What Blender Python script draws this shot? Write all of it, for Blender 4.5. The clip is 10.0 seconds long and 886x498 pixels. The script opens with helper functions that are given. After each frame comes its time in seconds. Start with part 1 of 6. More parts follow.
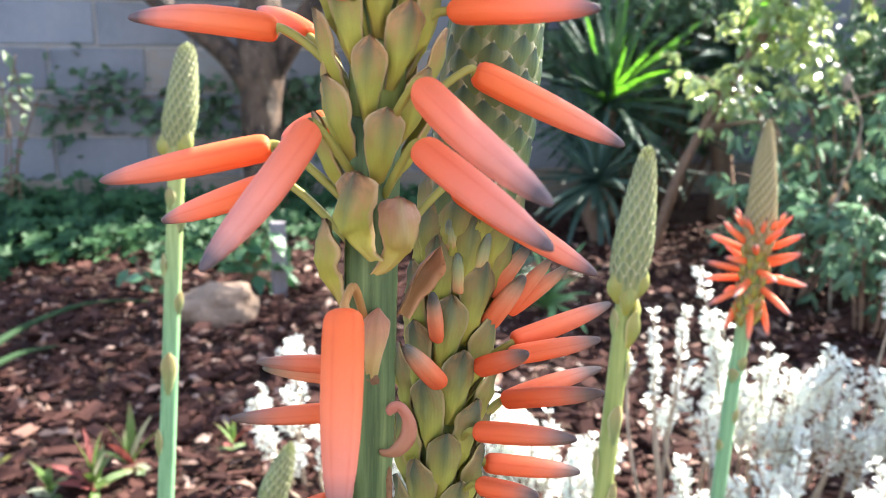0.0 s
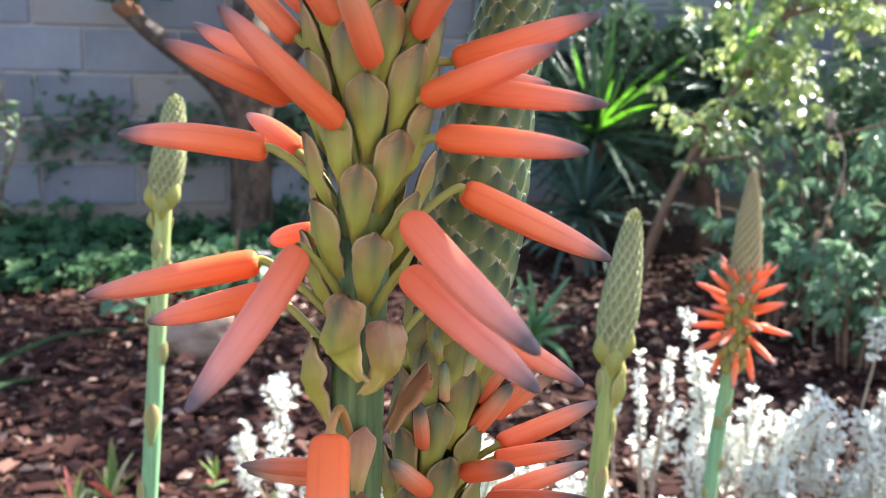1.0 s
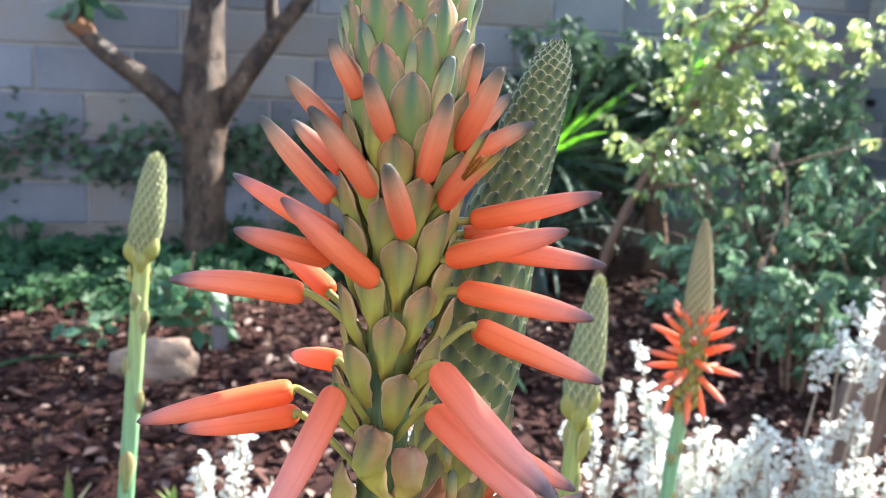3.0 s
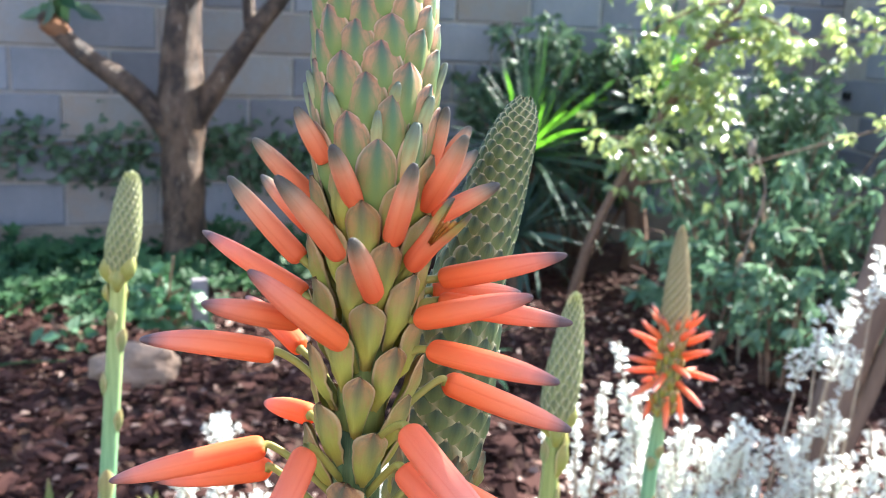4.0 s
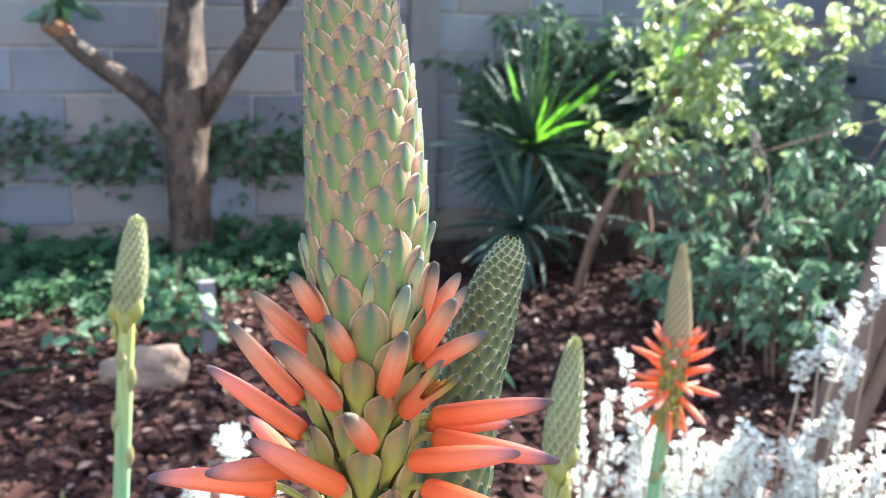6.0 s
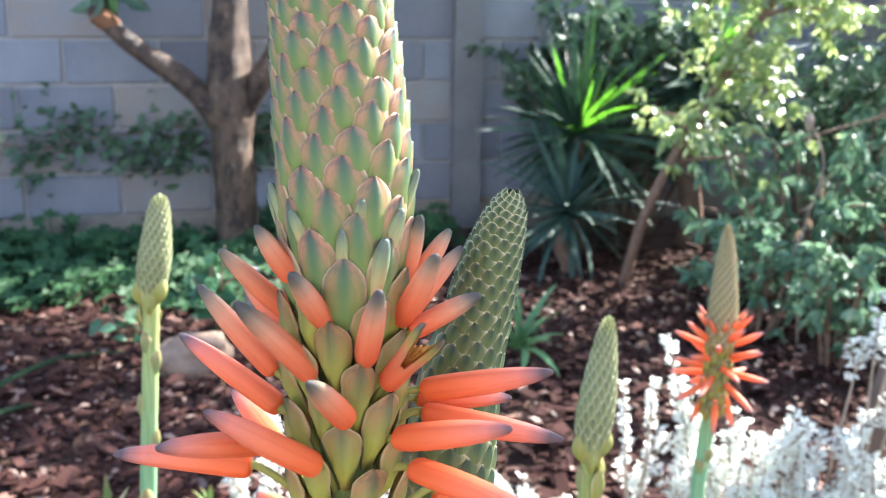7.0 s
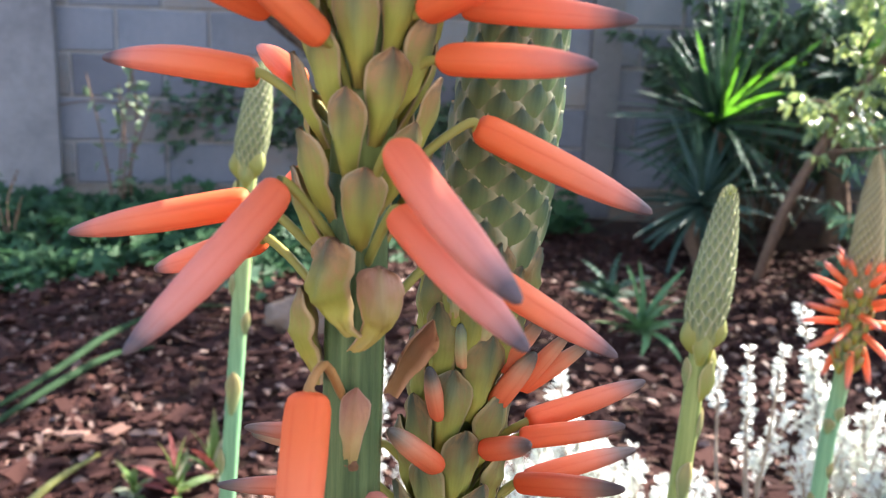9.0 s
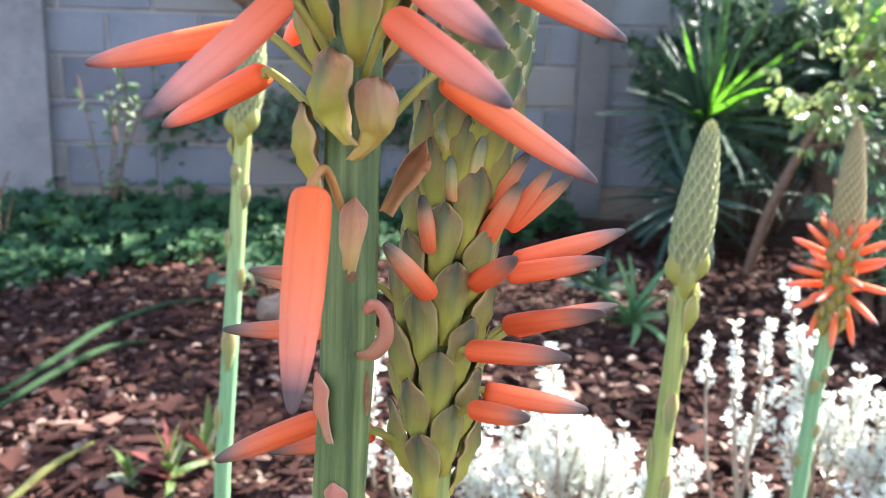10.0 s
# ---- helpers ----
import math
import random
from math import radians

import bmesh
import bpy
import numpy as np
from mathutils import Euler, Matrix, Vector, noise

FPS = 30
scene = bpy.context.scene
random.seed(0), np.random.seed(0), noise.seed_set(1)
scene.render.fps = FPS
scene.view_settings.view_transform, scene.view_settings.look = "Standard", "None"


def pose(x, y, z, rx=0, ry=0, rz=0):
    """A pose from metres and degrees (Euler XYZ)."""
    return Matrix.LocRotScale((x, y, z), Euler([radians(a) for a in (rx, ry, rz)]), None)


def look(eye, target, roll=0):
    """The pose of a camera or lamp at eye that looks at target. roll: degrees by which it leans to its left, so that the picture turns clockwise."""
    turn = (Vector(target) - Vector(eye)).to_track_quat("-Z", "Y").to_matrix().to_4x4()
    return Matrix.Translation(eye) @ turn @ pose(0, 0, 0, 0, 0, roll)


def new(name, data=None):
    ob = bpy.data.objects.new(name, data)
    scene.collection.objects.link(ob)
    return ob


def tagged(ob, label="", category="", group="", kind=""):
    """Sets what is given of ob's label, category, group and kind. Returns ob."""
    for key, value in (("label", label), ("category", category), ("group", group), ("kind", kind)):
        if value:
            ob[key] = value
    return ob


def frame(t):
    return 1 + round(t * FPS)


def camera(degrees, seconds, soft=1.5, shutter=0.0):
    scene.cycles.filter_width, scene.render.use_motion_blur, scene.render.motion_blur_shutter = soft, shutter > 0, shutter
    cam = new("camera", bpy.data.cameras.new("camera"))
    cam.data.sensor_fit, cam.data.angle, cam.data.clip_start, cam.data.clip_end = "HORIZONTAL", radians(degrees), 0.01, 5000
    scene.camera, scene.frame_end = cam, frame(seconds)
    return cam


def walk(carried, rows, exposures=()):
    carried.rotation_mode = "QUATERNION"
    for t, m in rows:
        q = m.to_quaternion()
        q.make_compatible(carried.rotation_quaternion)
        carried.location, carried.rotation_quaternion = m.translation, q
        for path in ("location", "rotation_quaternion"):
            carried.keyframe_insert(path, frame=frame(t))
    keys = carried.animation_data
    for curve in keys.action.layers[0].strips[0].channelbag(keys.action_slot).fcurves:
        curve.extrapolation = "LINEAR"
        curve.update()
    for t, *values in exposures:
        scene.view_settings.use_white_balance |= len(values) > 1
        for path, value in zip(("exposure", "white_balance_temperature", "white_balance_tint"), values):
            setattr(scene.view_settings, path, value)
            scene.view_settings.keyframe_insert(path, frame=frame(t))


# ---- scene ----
cam = camera(51.2, 10.0, 0.9)
PATH = [
    (0, pose(0.0328, -0.2358, 0.8881, 75.42, -1.28, 4.73)),
    (0.5, pose(0.0333, -0.2334, 0.8970, 76.67, -1.72, 4.16)),
    (1, pose(0.0313, -0.2299, 0.9131, 76.92, -1.98, 4.03)),
    (1.5, pose(0.0366, -0.2421, 0.9318, 77.02, -2.56, 3.81)),
    (2, pose(0.0286, -0.2485, 0.9386, 77.52, -2.46, 2.95)),
    (2.5, pose(0.0101, -0.2571, 0.9458, 77.92, -2.85, 1.94)),
    (4, pose(0.0143, -0.2548, 0.9751, 77.51, -2.62, -0.19)),
    (4.5, pose(0.0102, -0.2570, 0.9838, 77.30, -2.43, -0.45)),
    (5, pose(0.0097, -0.2584, 0.9984, 77.02, -2.14, -0.60)),
    (6.5, pose(0.0264, -0.2480, 1.0303, 76.05, -0.98, 0.81)),
    (7, pose(0.0343, -0.2284, 1.0091, 75.72, -0.64, 2.90)),
    (7.5, pose(0.0324, -0.2140, 0.9832, 75.55, -0.43, 5.84)),
    (8, pose(0.0339, -0.2063, 0.9474, 75.51, -0.81, 9.10)),
    (8.5, pose(0.0428, -0.2013, 0.9208, 75.64, -1.78, 10.83)),
    (9, pose(0.0564, -0.1998, 0.8964, 75.99, -2.10, 11.52)),
    (9.5, pose(0.0600, -0.2100, 0.8699, 76.11, -1.99, 11.25)),
    (10, pose(0.0635, -0.2282, 0.8521, 76.68, -1.79, 10.88)),
]
EXPOSURES = [(0, 2.62, 6500, 10), (0.5, 2.45, 6450, 10), (1.0, 2.29, 6400, 11), (1.5, 2.23, 6300, 11), (2, 2.40, 6250, 10), (2.5, 2.41, 6250, 10), (4, 2.51, 6200, 10), (5, 2.56, 6150, 10),
             (6.5, 2.64, 6100, 10), (7.5, 2.61, 6200, 10), (8.2, 2.50, 6300, 11), (9, 2.32, 6400, 13), (9.5, 2.41, 6400, 13), (10, 2.59, 6350, 11)]
walk(cam, PATH, EXPOSURES)
cam.data.dof.use_dof = True
cam.data.dof.focus_distance = 0.30
cam.data.dof.aperture_fstop = 22.0

# ---- light ----
SUN_DIR = Vector((0.60, 0.535, 0.675)).normalized()
world = bpy.data.worlds.new("sky")
scene.world = world
world.use_nodes = True
wn = world.node_tree
sky = wn.nodes.new("ShaderNodeTexSky")
sky.sky_type = "NISHITA"
sky.sun_disc = False
sky.sun_elevation = math.asin(SUN_DIR.z)
sky.sun_rotation = math.atan2(SUN_DIR.x, SUN_DIR.y)
wn.nodes["Background"].inputs["Strength"].default_value = 0.115
wn.links.new(sky.outputs[0], wn.nodes["Background"].inputs["Color"])
sun = new("sun", bpy.data.lights.new("sun", "SUN"))
sun.data.energy = 5.0
sun.data.angle = radians(0.53)
sun.data.color = (1.0, 0.95, 0.86)
sun.matrix_world = look(SUN_DIR * 20, (0, 0, 0))


# ---- material tools ----
class Nodes:
    """A small builder of node materials."""

    def __init__(self, name):
        self.mat = bpy.data.materials.new(name)
        self.mat.use_nodes = True
        self.tree = self.mat.node_tree
        self.bsdf = self.tree.nodes["Principled BSDF"]
        self.out = self.tree.nodes["Material Output"]

    def put(self, socket, value):
        if isinstance(value, bpy.types.NodeSocket):
            self.tree.links.new(value, socket)
        elif isinstance(value, tuple) and len(value) == 3 and socket.type == "RGBA":
            socket.default_value = (*value, 1)
        else:
            socket.default_value = value

    def node(self, kind, **inputs):
        n = self.tree.nodes.new(kind)
        for key, value in inputs.items():
            self.put(n.inputs[key.replace("_", " ")], value)
        return n

    def attr(self, name):
        n = self.tree.nodes.new("ShaderNodeAttribute")
        n.attribute_name = name
        return n.outputs["Fac"]

    def rand(self):
        return self.tree.nodes.new("ShaderNodeObjectInfo").outputs["Random"]

    def island(self):
        return self.tree.nodes.new("ShaderNodeNewGeometry").outputs["Random Per Island"]

    def coord(self, kind="Object", scale=(1, 1, 1)):
        c = self.tree.nodes.new("ShaderNodeTexCoord").outputs[kind]
        m = self.tree.nodes.new("ShaderNodeMapping")
        m.inputs["Scale"].default_value = scale
        self.tree.links.new(c, m.inputs["Vector"])
        return m.outputs[0]

    def noise(self, scale, detail=4.0, rough=0.6, vector=None):
        n = self.node("ShaderNodeTexNoise", Scale=scale, Detail=detail, Roughness=rough)
        if vector is not None:
            self.put(n.inputs["Vector"], vector)
        return n.outputs["Fac"]

    def ramp(self, fac, stops):
        n = self.tree.nodes.new("ShaderNodeValToRGB")
        el = n.color_ramp.elements
        while len(el) < len(stops):
            el.new(0.5)
        for e, (at, col) in zip(el, stops):
            e.position = at
            e.color = (*col, 1) if isinstance(col, tuple) else (col, col, col, 1)
        self.put(n.inputs["Fac"], fac)
        return n.outputs["Color"]

    def mix(self, fac, a, b, blend="MIX"):
        n = self.tree.nodes.new("ShaderNodeMix")
        n.data_type = "RGBA"
        n.blend_type = blend
        self.put(n.inputs[0], fac)
        self.put(n.inputs[6], a)
        self.put(n.inputs[7], b)
        return n.outputs[2]

    def math(self, op, a, b=0.0):
        n = self.tree.nodes.new("ShaderNodeMath")
        n.operation = op
        self.put(n.inputs[0], a)
        self.put(n.inputs[1], b)
        return n.outputs[0]

    def bump(self, height, strength, distance):
        n = self.node("ShaderNodeBump", Strength=strength, Distance=distance)
        self.put(n.inputs["Height"], height)
        self.put(self.bsdf.inputs["Normal"], n.outputs[0])
        return n.outputs[0]

    def done(self, color, rough=0.5, spec=0.5, metal=0.0, glow=0.0, glow_color=None):
        """glow: the share of light that passes through a thin leaf or petal."""
        b = self.bsdf.inputs
        self.put(b["Base Color"], color)
        self.put(b["Roughness"], rough)
        self.put(b["Specular IOR Level"], spec)
        self.put(b["Metallic"], metal)
        if glow:
            t = self.tree.nodes.new("ShaderNodeBsdfTranslucent")
            self.put(t.inputs["Color"], color if glow_color is None else glow_color)
            m = self.tree.nodes.new("ShaderNodeMixShader")
            m.inputs[0].default_value = glow
            self.tree.links.new(self.bsdf.outputs[0], m.inputs[1])
            self.tree.links.new(t.outputs[0], m.inputs[2])
            self.tree.links.new(m.outputs[0], self.out.inputs["Surface"])
        return self.mat


def m_floret(name, stops, glow=0.32):
    k = Nodes(name)
    v, u = k.attr("v"), k.attr("u")
    grain = k.noise(900.0, 3.0, 0.6, k.coord("Object", (1, 1, 0.25)))
    col = k.ramp(k.math("ADD", v, k.math("MULTIPLY", k.math("SUBTRACT", k.rand(), 0.5), 0.12)), stops)
    ribs = k.math("POWER", k.math("MULTIPLY", k.math("ADD", k.math("COSINE", k.math("MULTIPLY", u, 37.699)), 1.0), 0.5), 7.0)
    ribs = k.math("MULTIPLY", ribs, k.ramp(k.noise(7.0, 3.0, 0.6), [(0.35, 0.3), (0.6, 1.0)]))
    streak = k.noise(60.0, 3.0, 0.6, k.coord("Object", (1, 1, 0.02)))
    col = k.mix(k.math("MULTIPLY", k.ramp(streak, [(0.45, 0.0), (0.65, 1.0)]), 0.18), col, k.mix(1.0, col, (0.92, 0.66, 0.60), "MULTIPLY"))
    col = k.mix(k.math("MULTIPLY", ribs, 0.30), col, k.mix(1.0, col, (0.86, 0.50, 0.34), "MULTIPLY"))
    col = k.mix(k.math("MULTIPLY", k.noise(260.0, 3.0, 0.6), 0.14), col, (0.88, 0.36, 0.30))
    k.bump(k.math("ADD", k.math("MULTIPLY", ribs, -0.6), k.math("MULTIPLY", grain, 0.25)), 0.35, 0.0006)
    return k.done(col, k.math("ADD", 0.46, k.math("MULTIPLY", grain, 0.2)), 0.28, glow=glow)


def m_bract(name, stops, edge, blush, glow=0.15, vein=0.16, keel=(0.10, 0.20, 0.13), rim=0.0, stripe=0.75, soft=0.0):
    k = Nodes(name)
    v, u = k.attr("v"), k.attr("u")
    col = k.ramp(k.math("ADD", v, k.math("MULTIPLY", k.math("SUBTRACT", k.rand(), 0.5), 0.1)), stops)
    a = k.math("ABSOLUTE", u)
    lines = k.math("MULTIPLY", k.math("ADD", k.math("COSINE", k.math("MULTIPLY", u, 34.0)), 1.0), 0.5)
    col = k.mix(k.math("MULTIPLY", lines, vein), col, k.mix(1.0, col, (0.78, 0.84, 0.66), "MULTIPLY"))
    blot = k.math("MULTIPLY", k.math("MULTIPLY", k.ramp(a, [(0.12, 0.0), (0.6, 1.0)]), k.ramp(v, [(0.42, 0.0), (0.7, 1.0)])), k.ramp(k.noise(6.0, 3.0, 0.6, k.coord("Generated")), [(0.35, 0.3), (0.6, 1.0)]))
    col = k.mix(k.math("MULTIPLY", blot, k.math("ADD", 0.55, k.math("MULTIPLY", k.rand(), 0.4))), col, blush)
    col = k.mix(k.math("MULTIPLY", k.math("MULTIPLY", k.ramp(a, [(0.0, 1.0), (0.4, 0.0)]), k.ramp(v, [(0.3, 0.0), (0.85, 1.0)])), stripe), col, keel)
    col = k.mix(k.math("MULTIPLY", k.ramp(k.noise(330.0, 4.0, 0.65), [(0.42, 0.0), (0.66, 1.0)]), 0.42), col, k.mix(1.0, col, (0.58, 0.60, 0.50), "MULTIPLY"))
    col = k.mix(k.ramp(a, [(0.87 - 0.05 * rim - 0.3 * soft, 0.0), (0.97, 0.9 - 0.15 * soft)]), col, edge)
    if rim:
        col = k.mix(k.ramp(v, [(0.925, 0.0), (0.98, rim)]), col, edge)
    col = k.mix(k.math("MULTIPLY", k.noise(1500.0, 4.0), 0.25), col, k.mix(1.0, col, (0.7, 0.74, 0.6), "MULTIPLY"))
    k.bump(k.math("ADD", k.math("MULTIPLY", lines, vein * 2.5), k.math("MULTIPLY", k.noise(700.0), 0.6)), 0.3, 0.0003)
    return k.done(col, 0.5, 0.28, glow=glow)


def m_leaf(name, a, b, tip=None, rough=0.4, glow=0.3, glow_color=None, spec=0.5, mottle=0.5, ripple=(75.0, 0.5, 0.004), patchy=0.0):
    k = Nodes(name)
    col = k.mix(k.island(), a, b)
    if tip is not None:
        col = k.mix(k.ramp(k.attr("v"), [(0.6, 0.0), (1.0, 1.0)]), col, tip)
    col = k.mix(k.math("MULTIPLY", k.noise(45.0, 4.0), mottle), col, k.mix(1.0, col, (0.55, 0.62, 0.5), "MULTIPLY"))
    k.bump(k.noise(ripple[0], 3.0), ripple[1], ripple[2])
    if patchy:
        rough = k.math("ADD", rough, k.math("MULTIPLY", k.ramp(k.noise(24.0, 2.0), [(0.42, 1.0), (0.50, 0.0)]), patchy))
    return k.done(col, rough, spec, glow=glow, glow_color=glow_color)


def m_plain(name, a, b, scale, rough=0.8, bump=0.5, depth=0.004, rand=0.0, spec=0.3, stretch=(1, 1, 1)):
    """Two colours mixed by coarse and fine noise, with relief."""
    k = Nodes(name)
    c = k.coord("Object", stretch)
    coarse, fine = k.noise(scale, 5.0, 0.65, c), k.noise(scale * 9, 5.0, 0.7, c)
    col = k.mix(k.ramp(coarse, [(0.35, 0.0), (0.65, 1.0)]), a, b)
    col = k.mix(k.math("MULTIPLY", fine, 0.55), col, k.mix(1.0, col, (0.5, 0.5, 0.5), "MULTIPLY"))
    if rand:
        col = k.mix(k.math("MULTIPLY", k.rand(), rand), col, k.mix(1.0, col, (0.62, 0.60, 0.60), "MULTIPLY"))
    k.bump(k.math("ADD", coarse, k.math("MULTIPLY", fine, 0.7)), bump, depth)
    return k.done(col, rough, spec)


FLORET = m_floret("coral_floret", [(0.0, (0.84, 0.150, 0.026)), (0.25, (0.86, 0.195, 0.052)), (0.55, (0.87, 0.25, 0.115)), (0.80, (0.76, 0.26, 0.18)), (0.90, (0.40, 0.185, 0.165)), (0.965, (0.09, 0.086, 0.10))])
PINK_FLORET = m_floret("pink_coral_floret", [(0.0, (0.84, 0.155, 0.04)), (0.3, (0.84, 0.215, 0.105)), (0.6, (0.83, 0.285, 0.20)), (0.82, (0.70, 0.29, 0.235)), (0.92, (0.36, 0.20, 0.19)), (0.975, (0.09, 0.09, 0.105))])
BUD = m_floret("young_bud", [(0.0, (0.82, 0.14, 0.03)), (0.42, (0.81, 0.25, 0.11)), (0.65, (0.70, 0.32, 0.18)), (0.80, (0.42, 0.28, 0.18)), (0.91, (0.11, 0.135, 0.105)), (0.985, (0.04, 0.075, 0.075))])
DARK_FLORET = m_floret("grey_tipped_floret", [(0.0, (0.80, 0.125, 0.025)), (0.4, (0.80, 0.165, 0.05)), (0.65, (0.72, 0.20, 0.10)), (0.80, (0.40, 0.19, 0.14)), (0.90, (0.14, 0.125, 0.11)), (0.98, (0.055, 0.065, 0.065))])
SPLIT_FLORET = m_floret("opening_floret", [(0.0, (0.82, 0.13, 0.025)), (0.4, (0.80, 0.19, 0.07)), (0.62, (0.70, 0.26, 0.12)), (0.78, (0.50, 0.36, 0.10)), (0.9, (0.30, 0.33, 0.10)), (0.98, (0.12, 0.14, 0.11))])
GREEN_BUD = m_floret("green_bud", [(0.0, (0.60, 0.28, 0.12)), (0.4, (0.42, 0.40, 0.18)), (0.7, (0.22, 0.32, 0.16)), (0.92, (0.09, 0.17, 0.13))], 0.1)
BRACT = m_bract("green_bract", [(0.0, (0.42, 0.30, 0.08)), (0.25, (0.47, 0.42, 0.085)), (0.5, (0.42, 0.43, 0.095)), (0.74, (0.32, 0.32, 0.10)), (0.88, (0.23, 0.185, 0.09)), (0.97, (0.15, 0.085, 0.065))], (0.56, 0.40, 0.22), (0.46, 0.25, 0.11), 0.22, keel=(0.16, 0.155, 0.075))
SCALE = m_bract("cone_scale", [(0.0, (0.26, 0.32, 0.08)), (0.55, (0.205, 0.285, 0.09)), (0.76, (0.155, 0.225, 0.10)), (0.92, (0.115, 0.13, 0.105)), (0.99, (0.09, 0.06, 0.085))], (0.62, 0.44, 0.30), (0.55, 0.26, 0.15), vein=0.05, keel=(0.06, 0.155, 0.105), stripe=0.6)
SCALE_B = m_bract("dark_cone_scale", [(0.0, (0.21, 0.26, 0.095)), (0.5, (0.155, 0.22, 0.09)), (0.75, (0.095, 0.155, 0.075)), (0.95, (0.065, 0.09, 0.062))], (0.62, 0.57, 0.37), (0.20, 0.19, 0.085), keel=(0.045, 0.075, 0.05), rim=0.6, stripe=0.8, soft=1.1)
DARK_TIP = m_bract("dark_tipped_bract", [(0.0, (0.50, 0.44, 0.09)), (0.4, (0.43, 0.43, 0.10)), (0.68, (0.30, 0.31, 0.10)), (0.86, (0.16, 0.17, 0.09)), (0.98, (0.055, 0.065, 0.06))], (0.46, 0.36, 0.18), (0.30, 0.20, 0.09), 0.2, 0.22, keel=(0.10, 0.13, 0.075))
BLUSH_BRACT = m_bract("blushed_bract", [(0.0, (0.48, 0.30, 0.08)), (0.3, (0.44, 0.35, 0.085)), (0.6, (0.40, 0.29, 0.10)), (0.85, (0.34, 0.17, 0.10)), (0.97, (0.27, 0.12, 0.09))], (0.48, 0.27, 0.18), (0.44, 0.24, 0.15), keel=(0.34, 0.25, 0.12))
TAN_BRACT = m_bract("tan_withered_bract", [(0.0, (0.26, 0.13, 0.06)), (0.15, (0.44, 0.32, 0.12)), (0.4, (0.60, 0.40, 0.18)), (0.75, (0.62, 0.33, 0.19)), (0.97, (0.34, 0.15, 0.11))], (0.50, 0.32, 0.22), (0.42, 0.19, 0.13), 0.2, keel=(0.40, 0.22, 0.13))
YELLOW_POD = m_bract("yellow_green_pod", [(0.0, (0.46, 0.44, 0.10)), (0.5, (0.44, 0.46, 0.14)), (0.95, (0.40, 0.36, 0.14))], (0.66, 0.58, 0.28), (0.48, 0.42, 0.14), 0.35, keel=(0.34, 0.38, 0.13))
SCALE_O = m_bract("olive_cone_scale", [(0.0, (0.38, 0.33, 0.13)), (0.6, (0.32, 0.28, 0.12)), (0.95, (0.22, 0.18, 0.11))], (0.72, 0.60, 0.42), (0.40, 0.29, 0.15), keel=(0.17, 0.16, 0.08), soft=0.8)
SCALE_C = m_bract("pale_cone_scale", [(0.0, (0.46, 0.47, 0.18)), (0.6, (0.38, 0.42, 0.19)), (0.95, (0.22, 0.25, 0.15))], (0.76, 0.72, 0.50), (0.46, 0.43, 0.22), 0.35, keel=(0.16, 0.22, 0.12), soft=0.8)
DRY_BRACT = m_bract("dry_bract", [(0.0, (0.36, 0.18, 0.07)), (0.6, (0.25, 0.12, 0.05)), (0.95, (0.22, 0.10, 0.06))], (0.62, 0.32, 0.17), (0.33, 0.14, 0.07), 0.25, keel=(0.13, 0.065, 0.03), soft=0.6)
PINK_BRACT = m_bract("withered_pink_bract", [(0.0, (0.40, 0.20, 0.12)), (0.5, (0.54, 0.22, 0.15)), (0.95, (0.44, 0.15, 0.12))], (0.52, 0.32, 0.22), (0.58, 0.22, 0.17), 0.2, keel=(0.50, 0.20, 0.15))
OLIVE_BRACT = m_bract("stem_bract", [(0.0, (0.28, 0.37, 0.16)), (0.6, (0.34, 0.36, 0.16)), (0.95, (0.38, 0.28, 0.15))], (0.60, 0.54, 0.30), (0.40, 0.35, 0.14), 0.3, keel=(0.36, 0.30, 0.12))
PEDICEL_BROWN = m_plain("pedicel_orange_brown", (0.46, 0.22, 0.07), (0.36, 0.20, 0.07), 150.0, 0.5, 0.3, 0.0003)
PEDICEL = m_plain("pedicel_green", (0.33, 0.28, 0.06), (0.29, 0.29, 0.07), 120.0, 0.45, 0.2, 0.0003)
k = Nodes("green_stalk")
streak = k.noise(38.0, 5.0, 0.65, k.coord("Object", (9, 9, 0.25)))
col = k.ramp(streak, [(0.34, (0.042, 0.076, 0.027)), (0.5, (0.090, 0.138, 0.049)), (0.66, (0.17, 0.222, 0.088))])
col = k.mix(k.ramp(k.noise(90.0, 5.0, 0.7), [(0.60, 0.0), (0.72, 0.5)]), col, (0.30, 0.22, 0.12))
k.bump(k.math("ADD", streak, k.math("MULTIPLY", k.noise(600.0), 0.3)), 0.5, 0.0008)
STALK = k.done(col, 0.45, 0.4)
k = Nodes("pale_green_stalk")
streak = k.noise(40.0, 4.0, 0.6, k.coord("Object", (9, 9, 0.3)))
col = k.ramp(streak, [(0.3, (0.12, 0.27, 0.13)), (0.7, (0.23, 0.41, 0.22))])
col = k.mix(k.ramp(k.attr("v"), [(0.74, 0.0), (0.96, 1.0)]), col, k.ramp(streak, [(0.3, (0.24, 0.28, 0.08)), (0.7, (0.38, 0.42, 0.15))]))
k.bump(streak, 0.4, 0.0008)
STALK_PALE = k.done(col, 0.42, 0.4)
k = Nodes("olive_green_stalk")
streak = k.noise(40.0, 4.0, 0.6, k.coord("Object", (9, 9, 0.3)))
col = k.ramp(streak, [(0.3, (0.17, 0.22, 0.06)), (0.7, (0.32, 0.36, 0.12))])
k.bump(streak, 0.4, 0.0008)
STALK_OLIVE = k.done(col, 0.42, 0.4)
